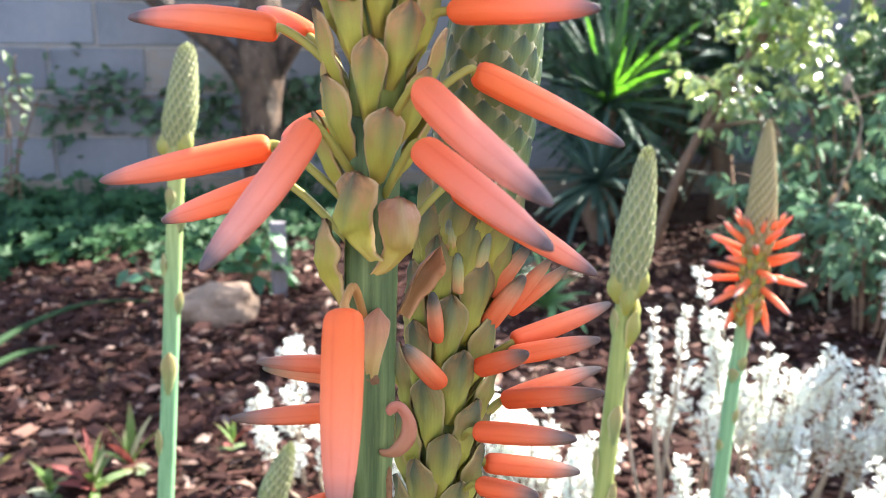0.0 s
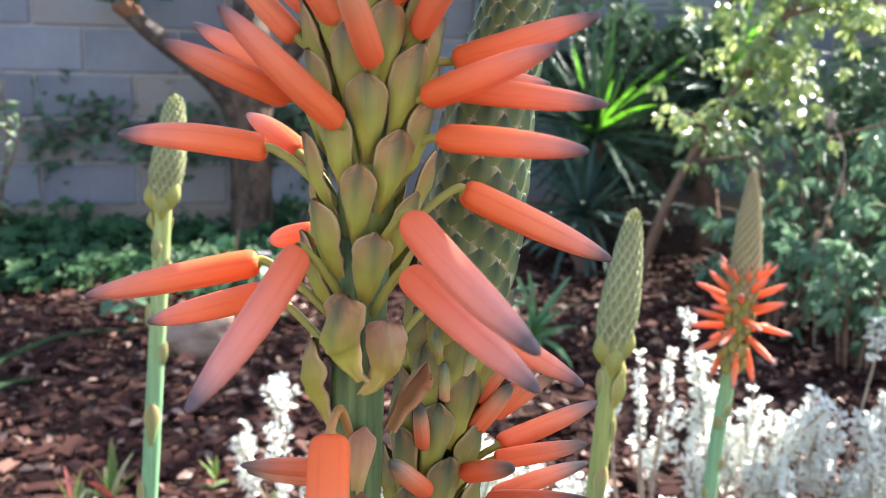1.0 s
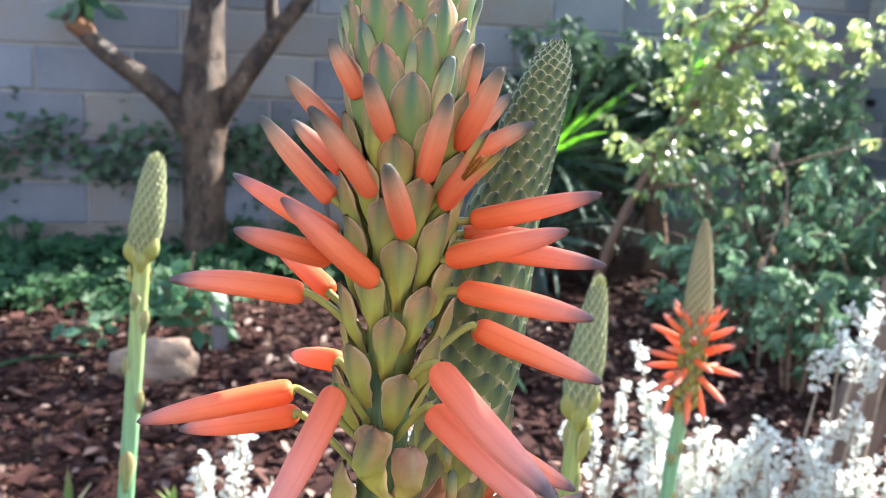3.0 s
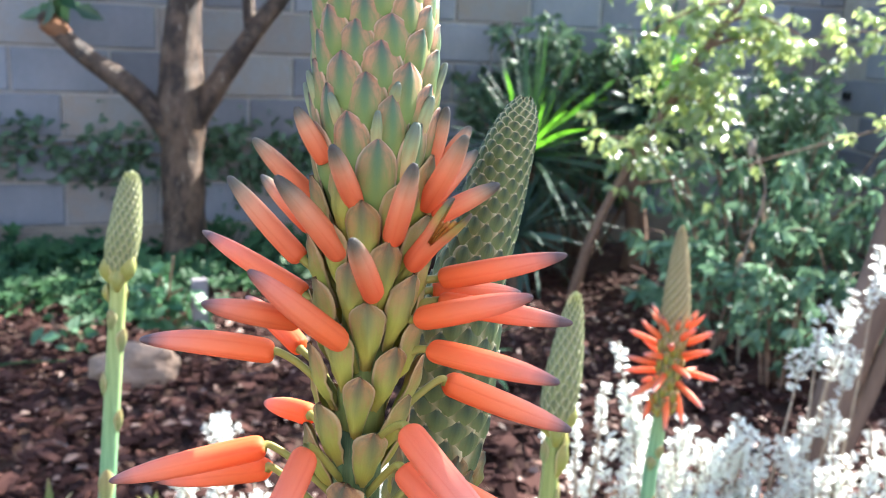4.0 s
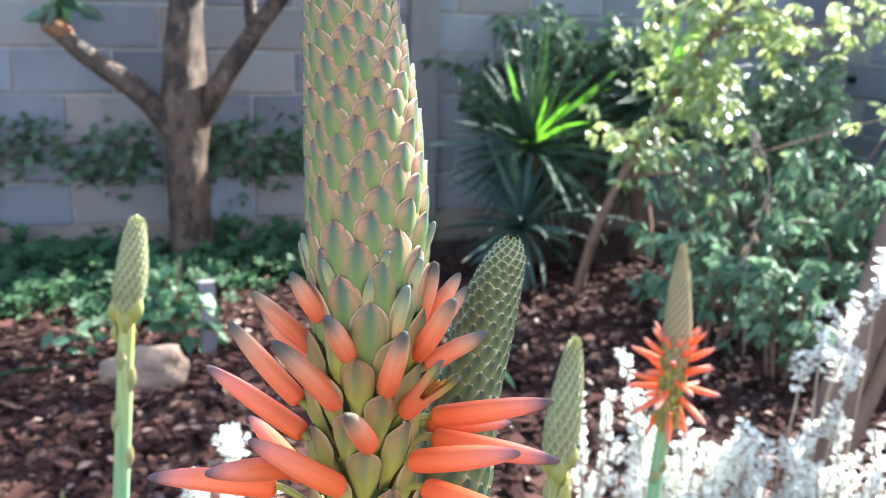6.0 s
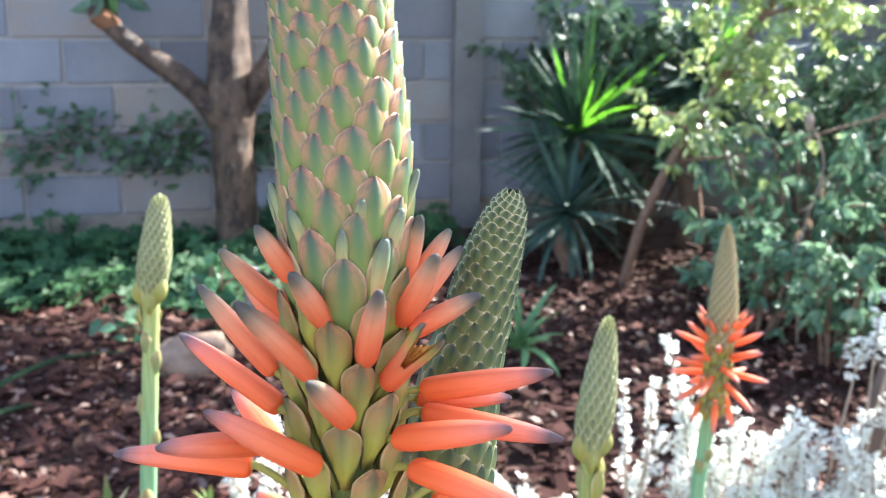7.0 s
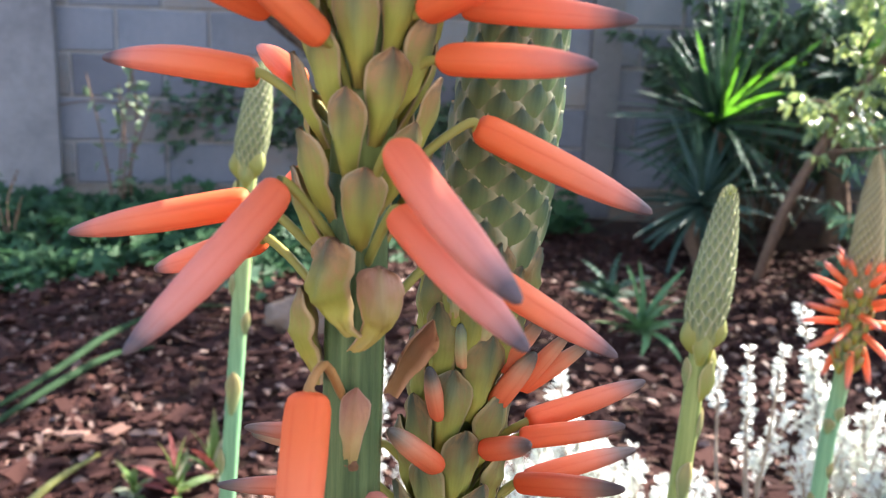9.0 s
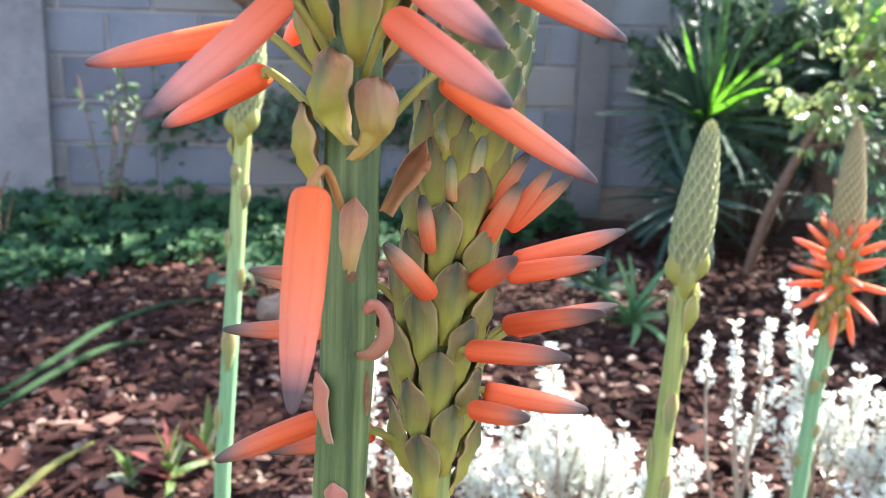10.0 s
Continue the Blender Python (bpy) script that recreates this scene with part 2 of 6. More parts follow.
SCAR = m_plain("brown_scar", (0.26, 0.14, 0.07), (0.16, 0.08, 0.04), 400.0, 0.8, 0.8, 0.0006)

# lit and shaded copies of the yucca leaf: light is put into the colour
STRAP_LIT = m_leaf("strap_leaf_lit", (0.03, 0.11, 0.025), (0.06, 0.17, 0.03), rough=0.32, glow=0.30, glow_color=(0.18, 0.52, 0.03), spec=1.0, ripple=(38.0, 0.7, 0.010))
# the low yucca's shade is part of this duller leaf colour
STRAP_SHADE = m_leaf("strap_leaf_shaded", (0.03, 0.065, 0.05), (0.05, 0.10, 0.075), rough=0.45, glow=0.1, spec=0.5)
STRAP_UNLIT = m_leaf("strap_leaf_unlit", (0.018, 0.052, 0.030), (0.034, 0.085, 0.048), rough=0.14, glow=0.1, spec=0.8, ripple=(45.0, 0.6, 0.008), patchy=0.6)
ALOE_LEAF = m_leaf("small_aloe_leaf", (0.12, 0.27, 0.10), (0.17, 0.34, 0.14), rough=0.4, glow=0.2)
LOBED = m_leaf("groundcover_leaf", (0.026, 0.073, 0.031), (0.049, 0.123, 0.044), rough=0.6, glow=0.25, spec=0.3)
PALE_LEAF = m_leaf("pale_weed_leaf", (0.20, 0.28, 0.16), (0.30, 0.38, 0.22), rough=0.35, glow=0.4)
BLADE_YELLOW = m_leaf("yellow_blade", (0.17, 0.18, 0.035), (0.22, 0.20, 0.045), rough=0.45, glow=0.2)
VINE = m_leaf("vine_leaf", (0.07, 0.13, 0.075), (0.11, 0.18, 0.105), rough=0.45, glow=0.2)
SHRUB = m_leaf("grey_green_leaf", (0.08, 0.165, 0.10), (0.21, 0.335, 0.20), rough=0.42, glow=0.38, mottle=0.4, spec=0.4)
YELLOW = m_leaf("yellow_green_leaf", (0.12, 0.22, 0.09), (0.36, 0.42, 0.20), rough=0.20, glow=0.45, glow_color=(0.56, 0.66, 0.24), spec=1.0, ripple=(60.0, 0.25, 0.003))
CROWN = m_leaf("tree_leaf", (0.03, 0.075, 0.035), (0.05, 0.105, 0.045), rough=0.35, glow=0.14)
SILVER = m_leaf("silver_white_leaf", (0.82, 0.85, 0.80), (0.90, 0.91, 0.88), rough=0.6, glow=0.75, mottle=0.06)
GLOSSY = m_leaf("waxy_leaf", (0.10, 0.24, 0.11), (0.14, 0.30, 0.14), rough=0.3, glow=0.3, spec=1.0)
BROADLEAF = m_leaf("glossy_broad_leaf", (0.04, 0.12, 0.05), (0.07, 0.17, 0.08), rough=0.45, glow=0.25, spec=0.5)
ROSETTE = m_leaf("rosette_leaf", (0.06, 0.15, 0.03), (0.16, 0.24, 0.045), tip=(0.20, 0.14, 0.05), rough=0.35, glow=0.3, spec=0.8)
ROSETTE_PALE = m_leaf("pale_rosette_leaf", (0.36, 0.38, 0.22), (0.46, 0.44, 0.32), rough=0.4, glow=0.3)
ROSETTE_RED = m_leaf("red_rosette_leaf", (0.16, 0.045, 0.045), (0.30, 0.06, 0.05), rough=0.4, glow=0.25)
GRASS = m_leaf("long_blade", (0.018, 0.045, 0.018), (0.032, 0.064, 0.027), rough=0.75, glow=0.10, spec=0.15)
k = Nodes("tree_bark")
c = k.coord("Object", (1, 1, 0.7))
coarse, fine = k.noise(15.0, 5.0, 0.65, c), k.noise(130.0, 5.0, 0.7, c)
col = k.mix(k.ramp(coarse, [(0.42, 0.0), (0.60, 1.0)]), (0.04, 0.022, 0.014), (0.16, 0.098, 0.063))
# pale blotches in the bark colour stand in for patches of sun
col = k.mix(k.ramp(k.noise(30.0, 4.0, 0.6), [(0.63, 0.0), (0.68, 0.8)]), col, (0.44, 0.36, 0.28))
col = k.mix(k.math("MULTIPLY", fine, 0.6), col, k.mix(1.0, col, (0.45, 0.45, 0.45), "MULTIPLY"))
k.bump(k.math("ADD", coarse, k.math("MULTIPLY", fine, 0.7)), 0.9, 0.012)
BARK = k.done(col, 0.55, 0.4)
CUT_WOOD = m_plain("cut_wood", (0.30, 0.14, 0.07), (0.22, 0.10, 0.05), 40.0, 0.85, 0.6, 0.004)
OLD_WOOD = m_plain("weathered_wood", (0.25, 0.17, 0.13), (0.15, 0.10, 0.075), 12.0, 0.85, 0.8, 0.01, stretch=(1, 1, 0.15))
GREY_WOOD = m_plain("grey_weathered_wood", (0.30, 0.27, 0.29), (0.20, 0.18, 0.19), 14.0, 0.9, 0.8, 0.006, stretch=(1, 1, 0.15))
BLACK_PIPE = m_plain("black_plastic", (0.012, 0.012, 0.013), (0.02, 0.02, 0.02), 30.0, 0.6, 0.2, 0.001)
LITTER = m_leaf("pale_dry_leaf", (0.11, 0.057, 0.043), (0.32, 0.195, 0.155), rough=0.5, glow=0.15, spec=0.5)
DRY_LEAF = m_leaf("dry_curled_leaf", (0.30, 0.19, 0.12), (0.40, 0.27, 0.18), rough=0.7, glow=0.2)
TWIG = m_plain("dry_twig", (0.30, 0.22, 0.16), (0.42, 0.34, 0.26), 60.0, 0.8, 0.5, 0.002)
RED_TWIG = m_plain("reddish_twig", (0.17, 0.10, 0.07), (0.24, 0.15, 0.10), 60.0, 0.8, 0.5, 0.002)
BLOCK = m_plain("concrete_block", (0.242, 0.255, 0.292), (0.318, 0.318, 0.352), 3.5, 0.9, 0.6, 0.004, rand=0.9)
RUSTY_BLOCK = m_plain("stained_block", (0.33, 0.27, 0.235), (0.31, 0.305, 0.31), 6.0, 0.9, 0.6, 0.004, rand=0.6)
MORTAR = m_plain("mortar", (0.46, 0.43, 0.40), (0.38, 0.34, 0.31), 12.0, 0.95, 0.7, 0.006)
RENDERED = m_plain("footing_plaster", (0.35, 0.285, 0.225), (0.26, 0.205, 0.165), 6.0, 0.95, 0.7, 0.008)
PLASTER = m_plain("pale_plaster", (0.36, 0.335, 0.335), (0.22, 0.208, 0.212), 3.0, 0.9, 0.6, 0.008)
GREY_PIER = m_plain("dull_grey_plaster", (0.25, 0.235, 0.235), (0.19, 0.18, 0.18), 5.0, 0.95, 0.6, 0.006)
BOUNCE_GREY = m_plain("pale_grey_plaster", (0.47, 0.485, 0.51), (0.41, 0.425, 0.45), 4.0, 0.9, 0.5, 0.006)
STONE = m_plain("tan_stone", (0.34, 0.235, 0.17), (0.25, 0.17, 0.125), 12.0, 0.9, 0.8, 0.01)
SOIL = m_plain("red_brown_soil", (0.06, 0.031, 0.022), (0.10, 0.054, 0.039), 9.0, 0.95, 0.9, 0.015)
k = Nodes("bark_chips")
pick = k.island()
col = k.ramp(pick, [(0.0, (0.029, 0.012, 0.010)), (0.45, (0.048, 0.020, 0.016)), (0.75, (0.064, 0.027, 0.0215)), (0.95, (0.100, 0.046, 0.036)), (1.0, (0.33, 0.20, 0.155))])
col = k.mix(k.math("MULTIPLY", k.noise(120.0, 5.0), 0.6), col, k.mix(1.0, col, (0.5, 0.5, 0.5), "MULTIPLY"))
k.bump(k.noise(160.0, 5.0), 0.6, 0.003)
CHIPS = k.done(col, 0.9, 0.12)
STAMEN = m_plain("stamen_yellow", (0.55, 0.30, 0.05), (0.35, 0.10, 0.03), 300.0, 0.6, 0.2, 0.0003)


# ---- geometry tools ----
def mesh_data(name, verts, faces, material, u=None, v=None, smooth=True):
    me = bpy.data.meshes.new(name)
    me.from_pydata([tuple(p) for p in verts], [], faces)
    me.materials.append(material)
    if smooth:
        me.polygons.foreach_set("use_smooth", [True] * len(me.polygons))
    for key, values in (("u", u), ("v", v)):
        if values is not None:
            me.attributes.new(key, "FLOAT", "POINT").data.foreach_set("value", [float(x) for x in values])
    me.update()
    return me


def hang(name, me, parent, m=None, label=""):
    """Links a mesh as a part of a thing; m is its pose in the world."""
    ob = new(name, me)
    ob.parent = parent
    m = Matrix() if m is None else m
    ob.matrix_basis = parent_world(parent).inverted() @ m
    return tagged(ob, label)


def parent_world(ob):
    m = ob.matrix_basis.copy()
    while ob.parent is not None:
        ob = ob.parent
        m = ob.matrix_basis @ m
    return m


def thing(name, place, label, category, group="", kind=""):
    ob = new(name)
    ob.empty_display_size = 0.02
    ob.matrix_basis = Matrix.Translation(place)
    return tagged(ob, label, category, group, kind)


def tube_data(name, points, radii, material, seg=10, caps=True, lobes=0, lobe=0.0, rough=0.0, seed=0):
    """A tapered tube along points; lobes: ribs round it; rough: uneven radius."""
    pts = [Vector(p) for p in points]
    rng = random.Random(seed)
    verts, faces, us, vs = [], [], [], []
    up = Vector((0.31, 0.83, 0.46)).normalized()
    for i, p in enumerate(pts):
        d = (pts[min(i + 1, len(pts) - 1)] - pts[max(i - 1, 0)]).normalized()
        side = d.cross(up)
        side = side.normalized() if side.length > 1e-4 else d.orthogonal().normalized()
        front = side.cross(d)
        for j in range(seg):
            a = 2 * math.pi * j / seg
            r = radii[i] * (1 + lobe * math.cos(lobes * a)) * (1 + rough * rng.uniform(-1, 1))
            verts.append(p + (side * math.cos(a) + front * math.sin(a)) * r)
            us.append(j / seg)
            vs.append(i / (len(pts) - 1))
    for i in range(len(pts) - 1):
        for j in range(seg):
            k2 = (j + 1) % seg
            faces.append((i * seg + j, i * seg + k2, (i + 1) * seg + k2, (i + 1) * seg + j))
    if caps:
        faces.append(tuple(reversed(range(seg))))
        faces.append(tuple((len(pts) - 1) * seg + j for j in range(seg)))
    return mesh_data(name, verts, faces, material, us, vs)


def smooth_path(points, steps=6):
    """Catmull-Rom through the points."""
    p = [Vector(q) for q in points]
    p = [2 * p[0] - p[1], *p, 2 * p[-1] - p[-2]]
    out = []
    for i in range(1, len(p) - 2):
        for s in range(steps):
            t = s / steps
            a, b, c, d = p[i - 1], p[i], p[i + 1], p[i + 2]
            out.append(0.5 * (2 * b + (c - a) * t + (2 * a - 5 * b + 4 * c - d) * t * t + (3 * b - a - 3 * c + d) * t ** 3))
    out.append(p[-2])
    return out


def frame_from(x, y, z, at):
    m = Matrix((x, y, z)).transposed().to_4x4()
    m.translation = at
    return m


# ---- floret, bract and leaf shapes ----
PROFILE = ((0.0, 0.02), (0.004, 0.42), (0.015, 0.70), (0.035, 0.88), (0.07, 0.97), (0.16, 1.0), (0.32, 1.0), (0.48, 0.97), (0.62, 0.89), (0.74, 0.77), (0.84, 0.61), (0.91, 0.46), (0.96, 0.32), (0.985, 0.21), (1.0, 0.04))


def floret_mesh(name, material, bow, seed, blunt=1.0, slit=0.0):
    rng = random.Random(seed)
    seg = 18
    verts, faces, us, vs = [], [], [], []
    ph = rng.uniform(0, 6.28)
    for i, (t, r) in enumerate(PROFILE):
        r = r if t < 0.55 else r ** blunt
        cx = bow * math.sin(math.pi * t) + 0.10 * math.sin(3.1 * t + ph)
        for j in range(seg):
            a = 2 * math.pi * j / seg
            rr = r * (1 + 0.055 * math.cos(3 * a) + 0.03 * math.cos(6 * a + ph) * min(1, 4 * t))
            away = abs((a + math.pi / 2 + math.pi) % (2 * math.pi) - math.pi)
            rr *= 1 + slit * min(1, max(0, (t - 0.5) * 5)) * (0.35 if away > 0.75 else -0.75)
            verts.append((rr * math.cos(a), cx + rr * math.sin(a), t))
            us.append(j / seg)
            vs.append(t)
    for i in range(len(PROFILE) - 1):
        for j in range(seg):
            k2 = (j + 1) % seg
            faces.append((i * seg + j, i * seg + k2, (i + 1) * seg + k2, (i + 1) * seg + j))
    faces.append(tuple(reversed(range(seg))))
    faces.append(tuple((len(PROFILE) - 1) * seg + j for j in range(seg)))
    return mesh_data(name, verts, faces, material, us, vs)


def open_floret_mesh(name, material, seed):
    """A floret whose lobes have parted in two: a tube that opens in a V towards its tip, with an inner wall."""
    rng = random.Random(seed)
    seg, verts, us, vs = 20, [], [], []
    for inner in (0, 1):
        for t, r in PROFILE:
            gape = max(0.0, t - 0.42)
            for j in range(seg):
                a = 2 * math.pi * (j + 0.5) / seg
                side = 1 if math.cos(a) > 0 else -1
                rr = r ** (0.75 if t > 0.6 else 1.0) * (1 + 0.05 * math.cos(3 * a)) * (0.84 if inner else 1.0)
                verts.append((rr * math.cos(a) + side * 1.5 * gape ** 1.15, 0.1 * math.sin(3 * t) + rr * math.sin(a) * (1 - 0.5 * gape), t * (0.995 if inner else 1.0)))
                us.append(j / seg)
                vs.append(t)
    n, faces = len(PROFILE), []
    off = n * seg
    for i in range(n - 1):
        for j in range(seg):
            k2 = (j + 1) % seg
            a, b, c, d = i * seg + j, i * seg + k2, (i + 1) * seg + k2, (i + 1) * seg + j
            split = j in (seg // 4 - 1, 3 * seg // 4 - 1) and PROFILE[i][0] >= 0.48
            if split:
                faces += [(a, d, off + d, off + a), (b, off + b, off + c, c)]
            else:
                faces += [(a, b, c, d), (off + a, off + d, off + c, off + b)]
    faces.append(tuple(reversed(range(seg))))
    return mesh_data(name, verts, faces, material, us, vs)


def floret_pose(base, tip, radius, turn=0.0):
    b, t = Vector(base), Vector(tip)
    z = (t - b).normalized()
    x = z.cross(Vector((0, 0, 1)))
    x = x.normalized() if x.length > 0.05 else Vector((1, 0, 0))
    y = z.cross(x)
    c, s = math.cos(turn), math.sin(turn)
    x2, y2 = x * c + y * s, y * c - x * s
    return frame_from(x2 * radius, y2 * radius, z * (t - b).length, b)


FLORET_MESHES = [floret_mesh("floret", FLORET, bow, i) for i, bow in enumerate((0.25, 0.05, -0.15))]
PINK_MESHES = [floret_mesh("floret", PINK_FLORET, bow, 13 + i) for i, bow in enumerate((0.2, 0.0))]
SPLIT_MESHES = [open_floret_mesh("floret", SPLIT_FLORET, 5)]
DARK_FLORET_MESHES = [floret_mesh("floret", DARK_FLORET, bow, 17 + i, 0.92) for i, bow in enumerate((0.2, 0.0, -0.1))]
BUD_MESHES = [floret_mesh("bud", BUD, bow, 7 + i, 0.85) for i, bow in enumerate((0.15, -0.1))]
GREEN_BUD_MESHES = [floret_mesh("bud", GREEN_BUD, 0.1, 11, 0.7)]


def bract_mesh(name, material, shape, bulge, curl, seed, lip=0.0, nu=8, nv=11, twist=0.0, foot=0.0, wave=0.0):
    """A cupped scale, 1 wide and 1 long, point upwards; it bulges towards -y. shape: widths along it."""
    rng = random.Random(seed)
    grid, us, vs = [], [], []
    skew = twist + rng.uniform(-0.04, 0.04)
    for i in range(nv):
        t = i / (nv - 1)
        t = 1 - (1 - t) ** 1.35
        w = 0.5 * np.interp(t, [q[0] for q in shape], [q[1] for q in shape])
        for j in range(nu):
            q = -1 + 2 * j / (nu - 1)
            jag = 1 + (0.028 * rng.uniform(-1, 1) if abs(q) == 1 else 0)
            x = w * q * jag + skew * max(0.0, t - 0.35) ** 1.5 * 1.9
            y = -bulge * math.sin(math.pi * min(1, t * 1.02)) * (1 - 0.75 * q * q) + curl * q * q * w - lip * max(0, t - 0.75) * 4
            x += foot * max(0.0, 0.34 - t) ** 1.6 * 3.0
            y -= abs(foot) * max(0.0, 0.22 - t) ** 1.6 * 2.2
            y -= 0.07 * math.exp(-((q - skew) * 4) ** 2) * t
            if wave:
                q3 = Vector((q * 1.3 + seed, t * 3.1, 0.5))
                x += wave * 0.5 * noise.noise(q3) * abs(q)
                y += wave * noise.noise(q3 * 1.7)
            grid.append((x, y, t))
            us.append(q)
            vs.append(t)
    n = len(grid)
    thick = 0.055
    verts = grid + [(x * 0.97, y + thick * (1 - 0.6 * t), t * 0.995) for x, y, t in grid]
    faces = []
    for i in range(nv - 1):
        for j in range(nu - 1):
            a = i * nu + j
            faces.append((a, a + 1, a + nu + 1, a + nu))
            faces.append((n + a, n + a + nu, n + a + nu + 1, n + a + 1))
    for i in range(nv - 1):
        a, b = i * nu, (i + 1) * nu
        faces.append((a, b, n + b, n + a))
        a, b = i * nu + nu - 1, (i + 1) * nu + nu - 1
        faces.append((a, n + a, n + b, b))
    for j in range(nu - 1):
        a = (nv - 1) * nu + j
        faces.append((a, a + 1, n + a + 1, n + a))
    return mesh_data(name, verts, faces, material, us + us, vs + vs)


RHOMB = ((0.0, 0.48), (0.3, 0.82), (0.55, 0.98), (0.69, 1.0), (0.79, 0.90), (0.89, 0.64), (0.955, 0.35), (1.0, 0.06))
SHOULDERED = ((0.0, 0.30), (0.2, 0.46), (0.42, 0.74), (0.62, 0.94), (0.76, 1.0), (0.83, 0.92), (0.90, 0.62), (0.96, 0.30), (1.0, 0.04))
OVATE = ((0.0, 0.34), (0.2, 0.54), (0.42, 0.84), (0.60, 1.0), (0.75, 0.95), (0.87, 0.68), (0.95, 0.34), (1.0, 0.04))


def bract_pose(tip, base, out, width):
    t, b = Vector(tip), Vector(base)
    z = t - b
    zn = z.normalized()
    y = -(Vector(out) - zn * Vector(out).dot(zn)).normalized()
    x = y.cross(zn)
    return frame_from(x * width, y * width, z, b)


def leaf_strip(length, width, bend, fold=0.25, seg=7, taper=0.8):
    """Verts and faces of one strap leaf that leaves the origin along +y, rising, and arches over by bend (radians)."""
    verts, faces, vs = [], [], []
    p = Vector((0, 0, 0))
    for i in range(seg + 1):
        t = i / seg
        a = -bend * t
        d = Vector((0, math.cos(a), math.sin(a)))
        w = width * 0.5 * min(1.0, 0.7 + t * 1.5) * (1 - t ** (1 / (1.001 - taper))) if t < 1 else 0.0005
        nrm = Vector((0, -math.sin(a), math.cos(a)))
        verts += [p + Vector((-w, 0, 0)) + nrm * fold * w, p.copy(), p + Vector((w, 0, 0)) + nrm * fold * w]
        vs += [t, t, t]
        p = p + d * (length / seg)
    for i in range(seg):
        a = 3 * i
        faces += [(a, a + 1, a + 4, a + 3), (a + 1, a + 2, a + 5, a + 4)]
    return verts, faces, vs


def leaf_cloud(name, places, sizes, material, seed, aspect=0.42, droop=0.3, facing=None, dirs=None, loose=0.3):
    """Many small folded leaves, joined in one mesh: at each place, one leaf of that length. dirs: the way each one grows; facing: where their faces turn, more or less (loose)."""
    rng = random.Random(seed)
    verts, faces, vs = [], [], []
    for i, (p, s) in enumerate(zip(places, sizes)):
        d = Vector((rng.gauss(0, 1), rng.gauss(0, 1), rng.gauss(-droop, 0.6))).normalized()
        if dirs is not None:
            d = (Vector(dirs[i]) + d * 0.25).normalized()
        n = Vector((rng.gauss(0, 1), rng.gauss(0, 1), rng.gauss(0.4, 1)))
        if facing is not None:
            n = Vector(facing) + n * loose
        side = d.cross(n)
        if side.length < 0.1:
            side = d.orthogonal()
        side.normalize()
        n = side.cross(d)
        w = s * aspect * 0.5
        o = len(verts)
        p = Vector(p)
        verts += [p, p + d * s * 0.4 + side * w + n * w * 0.35, p + d * s * 0.45, p + d * s * 0.4 - side * w + n * w * 0.35, p + d * s - n * s * 0.12,
                  p + d * s * 0.75 + side * w * 0.62 + n * w * 0.1, p + d * s * 0.75 - side * w * 0.62 + n * w * 0.1]
        vs += [0, 0.4, 0.4, 0.4, 1, 0.75, 0.75]
        faces += [(o, o + 1, o + 2), (o, o + 2, o + 3), (o + 2, o + 1, o + 5, o + 4), (o + 2, o + 4, o + 6, o + 3)]
    return mesh_data(name, verts, faces, material, None, vs)


def join_posed(name, me, poses, material):
    """Copies of one mesh at several poses, joined."""
    base = np.array([v.co for v in me.vertices])
    faces0 = [tuple(p.vertices) for p in me.polygons]
    u0 = np.zeros(len(base)), np.zeros(len(base))
    me.attributes["u"].data.foreach_get("value", u0[0])
    me.attributes["v"].data.foreach_get("value", u0[1])
    verts, faces, us, vs = [], [], [], []
    for m in poses:
        r, t = np.array(m.to_3x3()), np.array(m.translation)
        o = len(verts)
        verts += (base @ r.T + t).tolist()
        faces += [tuple(o + q for q in f) for f in faces0]
        us += u0[0].tolist()
        vs += u0[1].tolist()
    return mesh_data(name, verts, faces, material, us, vs)


# ---- ground ----
def build_ground():
    fine = np.linspace(-3.2, 3.2, 120)
    far = np.array([4, 6, 10, 20, 50, 150, 400.0])
    xs = np.concatenate([-far[::-1], fine, far])
    ys = np.concatenate([-far[::-1], np.linspace(-3.2, 5.6, 150), far[1:]])
    verts, faces = [], []
    for y in ys:
        for x in xs:
            z = 0.018 * (noise.noise(Vector((x * 2.1, y * 2.1, 3.0))) + 0.5 * noise.noise(Vector((x * 6.0, y * 6.0, 9.0)))) if abs(x) < 3.3 and -3.3 < y < 5.7 else -0.01
            verts.append((x, y, z - 0.012))
    nx = len(xs)
    for i in range(len(ys) - 1):
        for j in range(nx - 1):
            a = i * nx + j
            faces.append((a, a + 1, a + nx + 1, a + nx))
    tagged(new("ground", mesh_data("ground", verts, faces, SOIL)), "red-brown garden soil under bark mulch", "ground", kind="structure")


build_ground()


